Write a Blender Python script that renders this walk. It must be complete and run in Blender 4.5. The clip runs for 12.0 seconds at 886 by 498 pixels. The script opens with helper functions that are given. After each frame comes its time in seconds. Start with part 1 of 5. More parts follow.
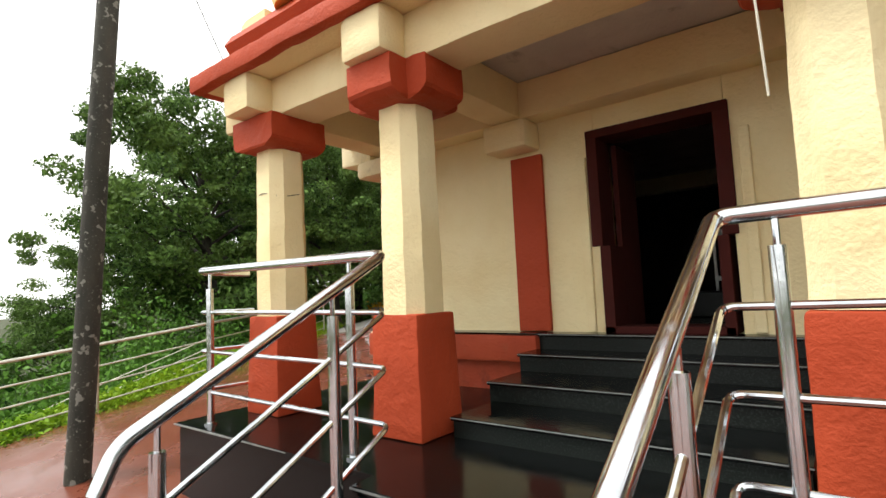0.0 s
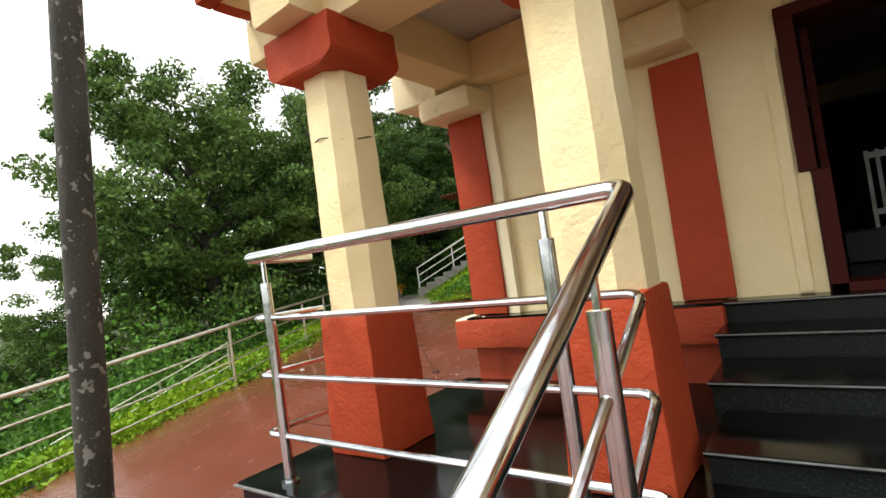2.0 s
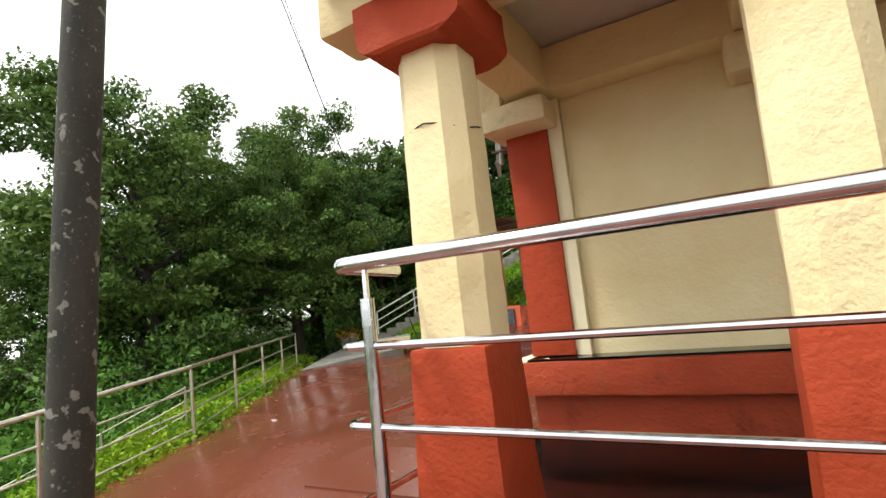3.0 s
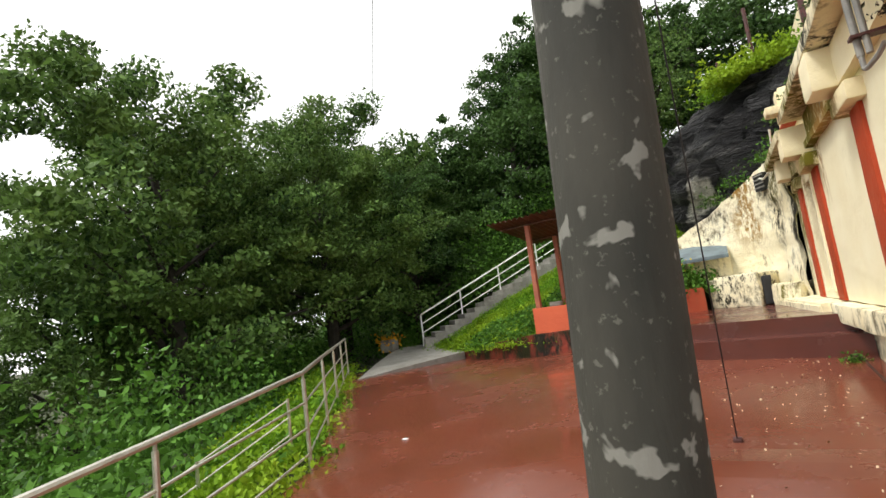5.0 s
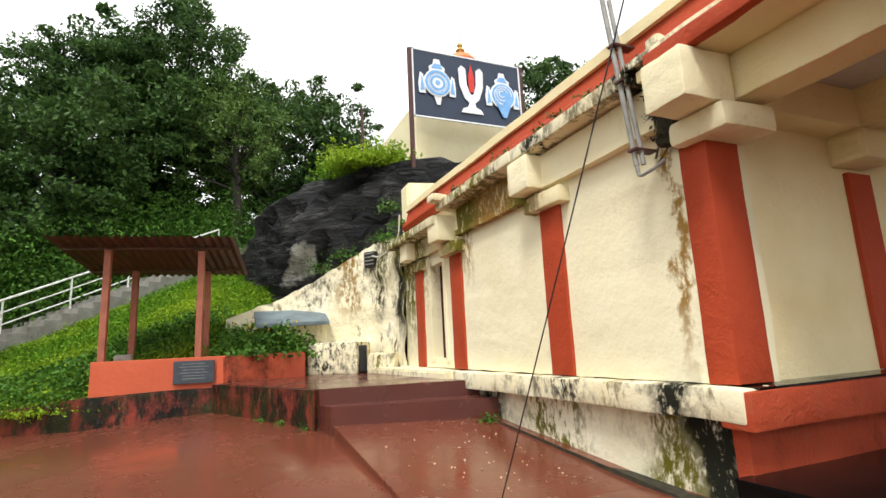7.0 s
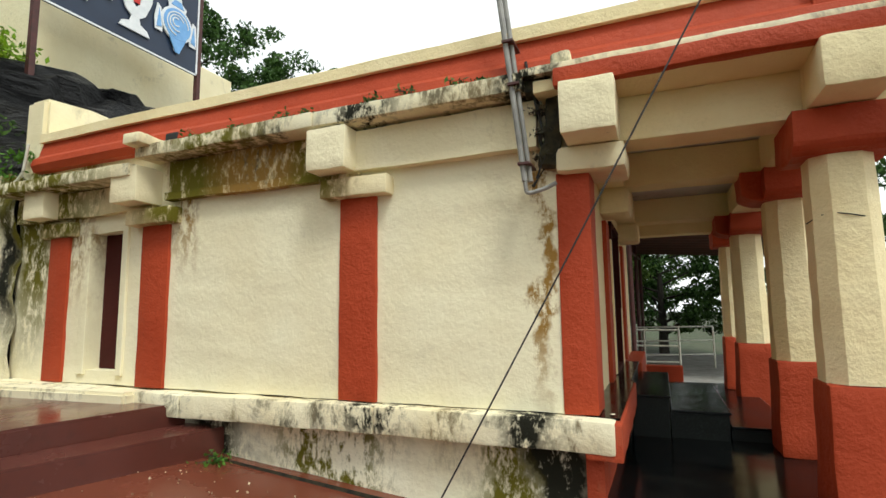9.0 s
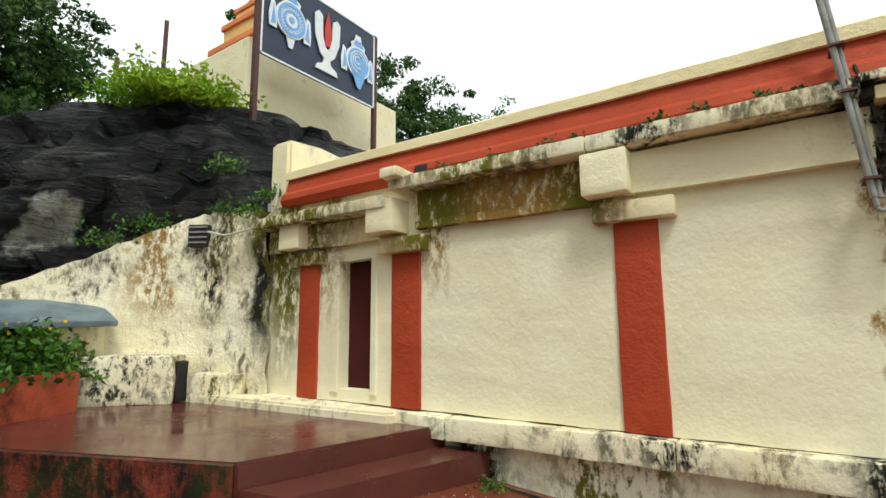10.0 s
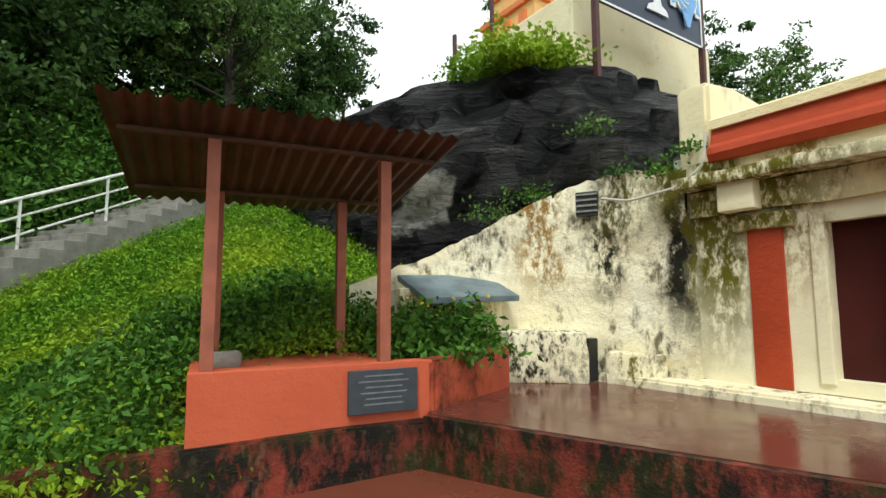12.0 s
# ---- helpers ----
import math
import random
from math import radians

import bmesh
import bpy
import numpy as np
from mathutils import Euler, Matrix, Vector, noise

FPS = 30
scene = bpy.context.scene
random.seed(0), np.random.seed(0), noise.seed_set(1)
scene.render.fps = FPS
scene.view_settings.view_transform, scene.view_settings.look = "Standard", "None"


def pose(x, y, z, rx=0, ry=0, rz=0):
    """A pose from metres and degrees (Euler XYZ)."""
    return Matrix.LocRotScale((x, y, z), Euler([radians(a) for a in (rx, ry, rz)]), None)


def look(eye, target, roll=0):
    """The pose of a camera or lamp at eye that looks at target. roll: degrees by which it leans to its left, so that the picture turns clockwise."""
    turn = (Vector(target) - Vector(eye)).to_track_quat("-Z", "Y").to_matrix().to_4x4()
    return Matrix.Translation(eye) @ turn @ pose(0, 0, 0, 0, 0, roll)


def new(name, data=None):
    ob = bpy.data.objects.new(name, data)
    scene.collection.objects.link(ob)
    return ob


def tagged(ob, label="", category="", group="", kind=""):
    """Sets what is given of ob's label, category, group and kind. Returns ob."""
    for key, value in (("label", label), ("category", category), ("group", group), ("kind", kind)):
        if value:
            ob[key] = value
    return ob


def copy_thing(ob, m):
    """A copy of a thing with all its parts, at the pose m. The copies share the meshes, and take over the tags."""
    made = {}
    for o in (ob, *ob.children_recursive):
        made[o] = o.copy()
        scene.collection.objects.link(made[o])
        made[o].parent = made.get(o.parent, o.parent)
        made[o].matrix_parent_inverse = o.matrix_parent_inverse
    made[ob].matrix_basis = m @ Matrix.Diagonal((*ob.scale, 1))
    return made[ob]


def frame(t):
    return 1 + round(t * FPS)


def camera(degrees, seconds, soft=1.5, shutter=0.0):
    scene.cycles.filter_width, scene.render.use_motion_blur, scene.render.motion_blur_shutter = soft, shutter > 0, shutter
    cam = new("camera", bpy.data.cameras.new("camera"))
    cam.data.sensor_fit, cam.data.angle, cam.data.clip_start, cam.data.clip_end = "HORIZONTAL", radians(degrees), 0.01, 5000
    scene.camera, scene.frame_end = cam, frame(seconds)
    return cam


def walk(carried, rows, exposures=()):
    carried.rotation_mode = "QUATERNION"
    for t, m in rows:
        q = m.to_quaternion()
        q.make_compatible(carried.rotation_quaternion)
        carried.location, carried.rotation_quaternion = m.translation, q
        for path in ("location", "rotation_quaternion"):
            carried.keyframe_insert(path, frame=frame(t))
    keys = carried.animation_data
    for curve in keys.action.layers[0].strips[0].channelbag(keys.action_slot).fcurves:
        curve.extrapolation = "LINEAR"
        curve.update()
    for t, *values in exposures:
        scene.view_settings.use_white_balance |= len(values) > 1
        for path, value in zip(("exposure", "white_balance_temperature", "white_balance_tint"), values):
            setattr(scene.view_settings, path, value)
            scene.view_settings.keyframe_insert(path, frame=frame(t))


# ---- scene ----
cam = camera(81.2, 12.0)
EXPOSURES = [(0, 0.68, 6500, 9), (3.5, 0.55, 6450, 9), (5.5, 0.45, 6400, 10), (7.5, 0.52, 6300, 9), (9.5, 0.03, 6150, 3), (12, 0.2, 6150, 3)]
PATH = [
    (0, (4.323, -4.491, 1.415), (3.1, -2.918, 1.581), -2.6),
    (0.5, (3.96, -4.295, 1.438), (2.75, -2.713, 1.627), -3.6),
    (1, (3.533, -4.094, 1.442), (2.29, -2.534, 1.585), -5.0),
    (1.5, (3.14, -3.862, 1.44), (1.924, -2.276, 1.514), -7.4),
    (2, (2.652, -3.971, 1.478), (1.447, -2.376, 1.55), -8.0),
    (2.5, (2.08, -4.098, 1.476), (0.947, -2.457, 1.636), -6.4),
    (2.6, (1.951, -4.102, 1.458), (0.854, -2.439, 1.642), -5.8),
    (3, (1.462, -3.978, 1.451), (0.478, -2.253, 1.683), -6.1),
    (3.5, (0.831, -3.769, 1.411), (-0.139, -2.037, 1.655), -7.4),
    (3.7, (0.553, -3.735, 1.396), (-0.452, -2.021, 1.63), -7.8),
    (5.3, (-1.793, -3.606, 1.433), (-2.665, -1.829, 1.717), -7.0),
    (5.4, (-1.945, -3.558, 1.426), (-2.722, -1.74, 1.729), -6.6),
    (5.5, (-2.074, -3.48, 1.408), (-2.747, -1.624, 1.727), -6.4),
    (6, (-2.603, -3.277, 1.342), (-2.714, -1.31, 1.691), -4.8),
    (6.5, (-3.028, -3.03, 1.392), (-2.598, -1.111, 1.754), -3.7),
    (7, (-3.39, -2.614, 1.385), (-2.612, -0.807, 1.745), -2.8),
    (7.5, (-3.746, -2.12, 1.501), (-2.653, -0.482, 1.856), -1.9),
    (7.7, (-3.809, -1.956, 1.568), (-2.58, -0.421, 1.931), -1.1),
    (9.3, (-4.226, -0.125, 1.814), (-2.37, 0.586, 2.032), -0.8),
    (9.5, (-4.379, 0.085, 1.845), (-2.575, 0.912, 2.094), -1.3),
    (10, (-4.709, 0.871, 1.898), (-3.082, 1.997, 2.193), -0.4),
    (10.5, (-5.057, 1.611, 1.895), (-3.581, 2.923, 2.213), 0.5),
    (11, (-5.411, 2.236, 1.961), (-3.997, 3.601, 2.333), 0.3),
    (11.5, (-5.612, 2.789, 1.946), (-4.293, 4.253, 2.286), 0.1),
    (12, (-6.11, 3.48, 1.949), (-5.013, 5.141, 2.145), -0.3),
]
walk(cam, [(t, look(eye, target, roll)) for t, eye, target, roll in PATH], exposures=EXPOSURES)

# ---------- world, sun ----------
world = bpy.data.worlds.new("overcast_sky")
scene.world = world
world.use_nodes = True
wn = world.node_tree.nodes
wl = world.node_tree.links
bg = wn["Background"]
sky = wn.new("ShaderNodeTexSky")
sky.sky_type, sky.sun_disc = "NISHITA", False
SUN_EL, SUN_AZ = 58.0, 225.0          # elevation, compass bearing of the sun
sky.sun_elevation, sky.sun_rotation = radians(SUN_EL), radians(SUN_AZ)
cloud = wn.new("ShaderNodeTexNoise")
cloud.inputs["Scale"].default_value = 2.2
cloud.inputs["Detail"].default_value = 5
cramp = wn.new("ShaderNodeMapRange")
cramp.inputs["From Min"].default_value, cramp.inputs["From Max"].default_value = 0.3, 0.7
cramp.inputs["To Min"].default_value, cramp.inputs["To Max"].default_value = 0.86, 1.0
cmix = wn.new("ShaderNodeMix")
cmix.data_type = "RGBA"
cmix.inputs["B"].default_value = (11.6, 11.45, 11.1, 1)
wl.new(cloud.outputs["Fac"], cramp.inputs["Value"])
wl.new(cramp.outputs["Result"], cmix.inputs["Factor"])
wl.new(sky.outputs["Color"], cmix.inputs["A"])
wl.new(cmix.outputs["Result"], bg.inputs["Color"])
bg.inputs["Strength"].default_value = 0.105
sun_data = bpy.data.lights.new("sun", "SUN")
sun_data.energy, sun_data.angle, sun_data.color = 2.3, radians(14), (1.0, 0.96, 0.9)
sun = new("sun", sun_data)
az, el = radians(SUN_AZ), radians(SUN_EL)
sun.matrix_world = look((math.sin(az) * math.cos(el) * 50, math.cos(az) * math.cos(el) * 50, math.sin(el) * 50), (0, 0, 0))


# ---------- materials ----------
class Mat:
    """A node material with short ways to add noise, ramps and mixes."""

    def __init__(self, name, rough=0.8, metal=0.0, spec=0.5):
        self.m = bpy.data.materials.new(name)
        self.m.use_nodes = True
        self.n, self.l = self.m.node_tree.nodes, self.m.node_tree.links
        self.p = self.n["Principled BSDF"]
        self.p.inputs["Roughness"].default_value = rough
        self.p.inputs["Metallic"].default_value = metal
        self.p.inputs["Specular IOR Level"].default_value = spec
        geo = self.n.new("ShaderNodeNewGeometry")
        self.pos = geo.outputs["Position"]
        self.island = geo.outputs["Random Per Island"]

    def noise(self, scale, detail=6, stretch=(1, 1, 1), rough=0.55, distort=0.0):
        mp = self.n.new("ShaderNodeMapping")
        mp.inputs["Scale"].default_value = stretch
        self.l.new(self.pos, mp.inputs["Vector"])
        t = self.n.new("ShaderNodeTexNoise")
        t.inputs["Scale"].default_value, t.inputs["Detail"].default_value = scale, detail
        t.inputs["Roughness"].default_value, t.inputs["Distortion"].default_value = rough, distort
        self.l.new(mp.outputs["Vector"], t.inputs["Vector"])
        return t.outputs["Fac"]

    def span(self, src, a, b, lo=0.0, hi=1.0):
        r = self.n.new("ShaderNodeMapRange")
        for key, v in (("From Min", a), ("From Max", b), ("To Min", lo), ("To Max", hi)):
            r.inputs[key].default_value = v
        self.l.new(src, r.inputs["Value"])
        return r.outputs["Result"]

    def mul(self, a, b, op="MULTIPLY"):
        x = self.n.new("ShaderNodeMath")
        x.operation = op
        for k, v in ((0, a), (1, b)):
            if isinstance(v, (int, float)):
                x.inputs[k].default_value = v
            else:
                self.l.new(v, x.inputs[k])
        return x.outputs[0]

    def mix(self, fac, a, b):
        x = self.n.new("ShaderNodeMix")
        x.data_type = "RGBA"
        if isinstance(fac, float):
            x.inputs["Factor"].default_value = fac
        else:
            self.l.new(fac, x.inputs["Factor"])
        for key, v in (("A", a), ("B", b)):
            if isinstance(v, tuple):
                x.inputs[key].default_value = (*v, 1)
            else:
                self.l.new(v, x.inputs[key])
        return x.outputs["Result"]

    def color(self, c):
        if isinstance(c, tuple):
            self.p.inputs["Base Color"].default_value = (*c, 1)
        else:
            self.l.new(c, self.p.inputs["Base Color"])
        return self

    def rough(self, src):
        self.l.new(src, self.p.inputs["Roughness"])
        return self

    def bump(self, src, strength, distance):
        b = self.n.new("ShaderNodeBump")
        b.inputs["Strength"].default_value, b.inputs["Distance"].default_value = strength, distance
        self.l.new(src, b.inputs["Height"])
        self.l.new(b.outputs["Normal"], self.p.inputs["Normal"])
        return self


def plaster(name, base, other, dirt=0.0, relief=0.012, dirt_color=(0.03, 0.032, 0.014), rough=0.75, moss_color=(0.13, 0.125, 0.02), courses=0.0):
    """Thick limewash or oil paint over rough stone, with streaks of dirt and moss."""
    m = Mat(name, rough, 0, 0.2)
    c = m.mix(m.span(m.noise(1.7, 4), 0.35, 0.7), base, other)
    c = m.mix(m.span(m.noise(38, 3), 0.62, 0.8, 0, 0.22), c, tuple(v * 0.55 for v in base))
    if dirt > 0:
        blot = m.noise(1.15, 8, rough=0.68, distort=0.4)
        streak = m.noise(3.2, 8, (1.2, 1.2, 0.62), 0.72)
        green = m.noise(0.9, 3)
        mask = m.mul(m.span(blot, 0.60 - 0.17 * dirt, 0.72 - 0.17 * dirt), m.span(streak, 0.40, 0.54))
        moss = m.mix(m.span(green, 0.42, 0.56), dirt_color, moss_color)
        c = m.mix(m.mul(mask, min(1.0, 0.65 + 0.3 * dirt)), c, moss)
        grime = m.span(m.noise(7, 8, (1, 1, 0.6), 0.7), 0.56, 0.78, 0, 0.55 * min(1, dirt + 0.2))
        c = m.mix(grime, c, (0.20, 0.16, 0.085))
    m.color(c)
    h = m.mul(m.noise(9, 8, rough=0.6), m.mul(m.noise(42, 4), 0.35), "ADD")
    if courses:
        h = m.mul(h, m.mul(m.noise(1.0, 1, (0.35, 0.35, 2.6)), courses), "ADD")
    return m.bump(h, 0.6, relief * 2.2).m


CREAM, CREAM2 = (0.87, 0.755, 0.46), (0.81, 0.67, 0.37)
M_CREAM = plaster("cream_paint", CREAM, CREAM2, 0.0)


def limewash(name, base, other, relief, courses, smudge, runs):
    """Lumpy limewash over stone courses. smudge: how much grey grime; runs: stains that hang at
    a place on the wall, rows of (y, half width, lowest z, full z, spread, colour)."""
    m = Mat(name, 0.85, 0, 0.15)
    c = m.mix(m.span(m.noise(1.3, 5), 0.35, 0.7), base, other)
    c = m.mix(m.span(m.noise(24, 4), 0.62, 0.8, 0, 0.12), c, tuple(v * 0.6 for v in base))
    if smudge:
        spots = m.mul(m.span(m.noise(1.5, 7, (1, 1, 0.8), 0.7, 0.5), 0.60 - 0.13 * smudge, 0.70 - 0.13 * smudge), m.span(m.noise(6.5, 8, (1.4, 1.4, 0.6), 0.75), 0.44, 0.56))
        c = m.mix(m.mul(spots, min(0.95, smudge)), c, m.mix(m.span(m.noise(1.1, 3), 0.45, 0.6), (0.045, 0.04, 0.025), (0.17, 0.115, 0.04)))
    xyz = m.n.new("ShaderNodeSeparateXYZ")
    m.l.new(m.pos, xyz.inputs[0])
    fine = m.noise(7.5, 9, (1.25, 1.25, 0.7), 0.76)
    wob = m.mul(m.mul(m.noise(1.6, 5, rough=0.65), -0.5, "ADD"), 0.9)
    for y, half, z0, z1, spread, colour in runs:
        d = m.n.new("ShaderNodeMath")
        d.operation = "ABSOLUTE"
        m.l.new(m.mul(m.mul(xyz.outputs[1], -y, "ADD"), wob, "ADD"), d.inputs[0])
        near = m.span(d.outputs[0], half, half * 0.35)
        high = m.span(m.mul(xyz.outputs[2], wob, "ADD"), z0, z1)
        c = m.mix(m.mul(m.mul(near, high), m.span(fine, 0.62 - 0.3 * spread, 0.70 - 0.26 * spread)), c, colour)
    m.color(c)
    h = m.mul(m.noise(7, 7, rough=0.6), m.mul(m.noise(34, 4), 0.25), "ADD")
    h = m.mul(h, m.mul(m.noise(1.0, 1, (0.45, 0.45, 2.1), 0.4, 0.6), courses), "ADD")
    return m.bump(h, 0.7, relief).m


OLIVE, SOOT, RUST = (0.13, 0.115, 0.012), (0.016, 0.016, 0.010), (0.30, 0.17, 0.04)
M_CREAM_WALL = limewash("cream_limewash_wall", (0.85, 0.79, 0.56), (0.81, 0.73, 0.49), 0.015, 2.2, 0.12,
                        ((6.75, 0.45, 1.0, 2.2, 0.75, OLIVE), (0.36, 0.10, 0.9, 1.6, 0.75, RUST), (4.25, 0.25, 2.1, 2.9, 0.55, RUST), (5.9, 0.35, 1.6, 2.7, 0.6, RUST)))
M_CREAM_DIRTY = limewash("mossy_cream_stone", (0.84, 0.78, 0.56), (0.76, 0.67, 0.43), 0.02, 1.5, 0.85,
                         ((0.45, 0.30, 0.2, 0.5, 0.75, SOOT), (1.9, 0.5, 0.5, 0.9, 0.5, SOOT), (8.5, 0.55, 0.2, 0.6, 0.48, SOOT), (7.6, 0.35, 0.2, 0.6, 0.45, OLIVE), (3.6, 0.9, 2.9, 3.3, 0.6, OLIVE), (6.3, 1.6, 2.6, 3.0, 0.7, OLIVE)))
M_CREAM_CLEAN = limewash("chipped_cream_stone", (0.86, 0.78, 0.53), (0.80, 0.70, 0.44), 0.022, 1.0, 0.3, ())
M_PLINTH = limewash("damp_cream_plinth", (0.84, 0.79, 0.60), (0.78, 0.70, 0.48), 0.02, 2.0, 0.35,
                    ((0.30, 0.42, -0.3, 0.2, 0.95, SOOT), (0.75, 0.35, -0.3, 0.1, 0.7, OLIVE), (2.3, 0.9, -0.3, 0.1, 0.5, OLIVE), (3.7, 0.6, -0.3, 0.1, 0.75, SOOT)))
M_ALGAE = limewash("algae_stained_architrave", (0.80, 0.70, 0.44), (0.66, 0.52, 0.27), 0.02, 1.5, 0.9,
                   ((3.3, 1.6, 2.2, 2.6, 0.72, RUST), (4.2, 0.7, 2.5, 2.8, 0.85, OLIVE), (2.5, 0.5, 2.5, 3.0, 0.7, OLIVE), (6.4, 1.3, 2.4, 2.8, 0.75, OLIVE)))
M_CREAM_CAVE = limewash("stained_whitewash", (0.88, 0.82, 0.61), (0.82, 0.73, 0.48), 0.05, 1.5, 0.9,
                        ((6.85, 0.5, 1.0, 2.2, 0.78, OLIVE), (7.22, 0.22, 1.4, 2.0, 1.0, SOOT), (8.2, 0.3, 1.9, 2.4, 0.55, SOOT), (9.0, 0.35, 1.9, 2.5, 0.6, RUST), (7.3, 0.4, 2.7, 3.3, 0.85, OLIVE), (8.0, 0.5, 2.6, 3.2, 0.45, OLIVE)))
M_RED = plaster("red_oxide_paint", (0.42, 0.062, 0.022), (0.36, 0.05, 0.017), 0.0, 0.012, rough=0.6)
M_RED_DIRTY = plaster("stained_red_paint", (0.24, 0.045, 0.028), (0.10, 0.024, 0.016), 2.3, 0.016, (0.010, 0.009, 0.007), 0.5, (0.022, 0.026, 0.008))
M_SALMON_WORN = plaster("stained_salmon_paint", (0.50, 0.105, 0.052), (0.40, 0.075, 0.038), 0.75, 0.012, (0.012, 0.010, 0.008), 0.55, (0.05, 0.02, 0.012))
M_RED_WORN = plaster("worn_red_paint", (0.42, 0.07, 0.028), (0.34, 0.05, 0.02), 0.35, 0.016, (0.03, 0.015, 0.010), 0.6, (0.16, 0.03, 0.016))
M_PINK = plaster("salmon_paint", (0.58, 0.125, 0.058), (0.52, 0.105, 0.05), 0.05, 0.008, rough=0.55)
M_DOOR = plaster("maroon_door_paint", (0.065, 0.011, 0.008), (0.045, 0.008, 0.006), 0.0, 0.004, rough=0.8)
# near-black base colour stands in for the deep shade inside the hall
M_INSIDE = plaster("shade_dark_interior_plaster", (0.025, 0.021, 0.018), (0.014, 0.012, 0.011), 0.2)
M_CEIL = plaster("grey_white_ceiling_paint", (0.62, 0.60, 0.56), (0.52, 0.50, 0.47), 0.15, 0.006)

m = Mat("wet_red_floor_paint", 0.2, 0, 0.38)
c = m.mix(m.span(m.noise(0.55, 5), 0.3, 0.72), (0.165, 0.047, 0.026), (0.125, 0.036, 0.020))
c = m.mix(m.span(m.noise(3.5, 8, rough=0.7), 0.52, 0.78, 0, 0.45), c, (0.115, 0.038, 0.026))
c = m.mix(m.span(m.noise(75, 2), 0.72, 0.79, 0, 0.35), c, (0.30, 0.18, 0.12))
m.color(c).rough(m.span(m.noise(0.9, 6, rough=0.65), 0.35, 0.68, 0.10, 0.36)).bump(m.mul(m.noise(2.2, 4), m.mul(m.noise(26, 4), 0.12), "ADD"), 0.25, 0.012)
M_COURT = m.m

m = Mat("dark_red_terrace_tile", 0.2, 0, 0.4)
c = m.mix(m.span(m.noise(1.1, 5), 0.3, 0.72), (0.115, 0.034, 0.024), (0.085, 0.026, 0.019))
c = m.mix(m.span(m.noise(6, 8, rough=0.7), 0.55, 0.78, 0, 0.5), c, (0.055, 0.024, 0.018))
m.color(c).rough(m.span(m.noise(1.2, 6, rough=0.65), 0.35, 0.68, 0.10, 0.34)).bump(m.mul(m.noise(2.2, 4), m.mul(m.noise(26, 4), 0.12), "ADD"), 0.25, 0.010)
M_TERRACE = m.m

m = Mat("polished_black_granite", 0.12, 0, 0.2)
c = m.mix(m.span(m.noise(160, 2), 0.62, 0.72), (0.003, 0.004, 0.004), (0.016, 0.020, 0.018))
m.color(c).rough(m.span(m.noise(3, 6), 0.3, 0.75, 0.07, 0.28))
M_GRANITE = m.m

m = Mat("rough_granite_riser", 0.4, 0, 0.25)
c = m.mix(m.span(m.noise(90, 3), 0.5, 0.7), (0.004, 0.006, 0.005), (0.022, 0.030, 0.026))
m.color(c).bump(m.noise(110, 3), 0.4, 0.004)
M_RISER = m.m

m = Mat("polished_steel_tube", 0.13, 1.0)
m.color(m.mix(m.span(m.noise(9, 5), 0.4, 0.7), (0.66, 0.69, 0.71), (0.52, 0.55, 0.57))).rough(m.span(m.noise(18, 5), 0.35, 0.7, 0.08, 0.24))
M_STEEL = m.m

m = Mat("dull_steel_tube", 0.35, 0.85)
m.color(m.mix(m.span(m.noise(9, 5), 0.4, 0.7), (0.62, 0.60, 0.52), (0.45, 0.43, 0.36)))
M_STEEL_DULL = m.m
m = Mat("white_rail_paint", 0.5)
m.color(m.mix(m.span(m.noise(7, 6), 0.5, 0.72), (0.74, 0.76, 0.72), (0.42, 0.40, 0.32)))
M_WHITE = m.m

m = Mat("weathered_dark_pole", 0.85)
c = m.mix(m.span(m.noise(4, 6, (1, 1, 0.4)), 0.35, 0.7), (0.016, 0.017, 0.012), (0.048, 0.046, 0.034))
c = m.mix(m.span(m.noise(46, 3, rough=0.6), 0.62, 0.70, 0, 0.6), c, (0.13, 0.13, 0.105))
c = m.mix(m.span(m.noise(13, 3, rough=0.5, distort=0.3), 0.61, 0.65, 0, 0.8), c, (0.22, 0.22, 0.19))
m.color(c).bump(m.noise(30, 6, (1, 1, 0.3)), 0.5, 0.01)
M_POLE = m.m

m = Mat("black_weathered_rock", 0.5, 0, 0.3)
lay = m.noise(0.75, 9, (0.8, 0.8, 3.6), 0.68, 0.7)
vein = m.noise(1.3, 8, (0.5, 0.5, 4.5), 0.7, 0.5)
c = m.mix(m.span(lay, 0.47, 0.62), (0.002, 0.002, 0.003), (0.030, 0.030, 0.031))
c = m.mix(m.span(vein, 0.56, 0.68, 0, 0.75), c, (0.17, 0.165, 0.155))
c = m.mix(m.span(m.noise(0.5, 6, rough=0.7), 0.60, 0.72, 0, 0.55), c, (0.15, 0.145, 0.13))
c = m.mix(m.span(m.noise(2.4, 7, rough=0.7), 0.68, 0.74, 0, 0.7), c, (0.05, 0.065, 0.015))
xyz = m.n.new("ShaderNodeSeparateXYZ")
m.l.new(m.pos, xyz.inputs[0])
wob = m.mul(m.mul(m.noise(1.4, 5, rough=0.6), -0.5, "ADD"), 0.9)
pale = 1.0
for axis, at, half in ((0, -1.58, 0.34), (2, 3.62, 0.46)):
    off = m.n.new("ShaderNodeMath")
    off.operation = "ABSOLUTE"
    m.l.new(m.mul(m.mul(xyz.outputs[axis], -at, "ADD"), wob, "ADD"), off.inputs[0])
    pale = m.mul(m.span(off.outputs[0], half, half * 0.7), pale)
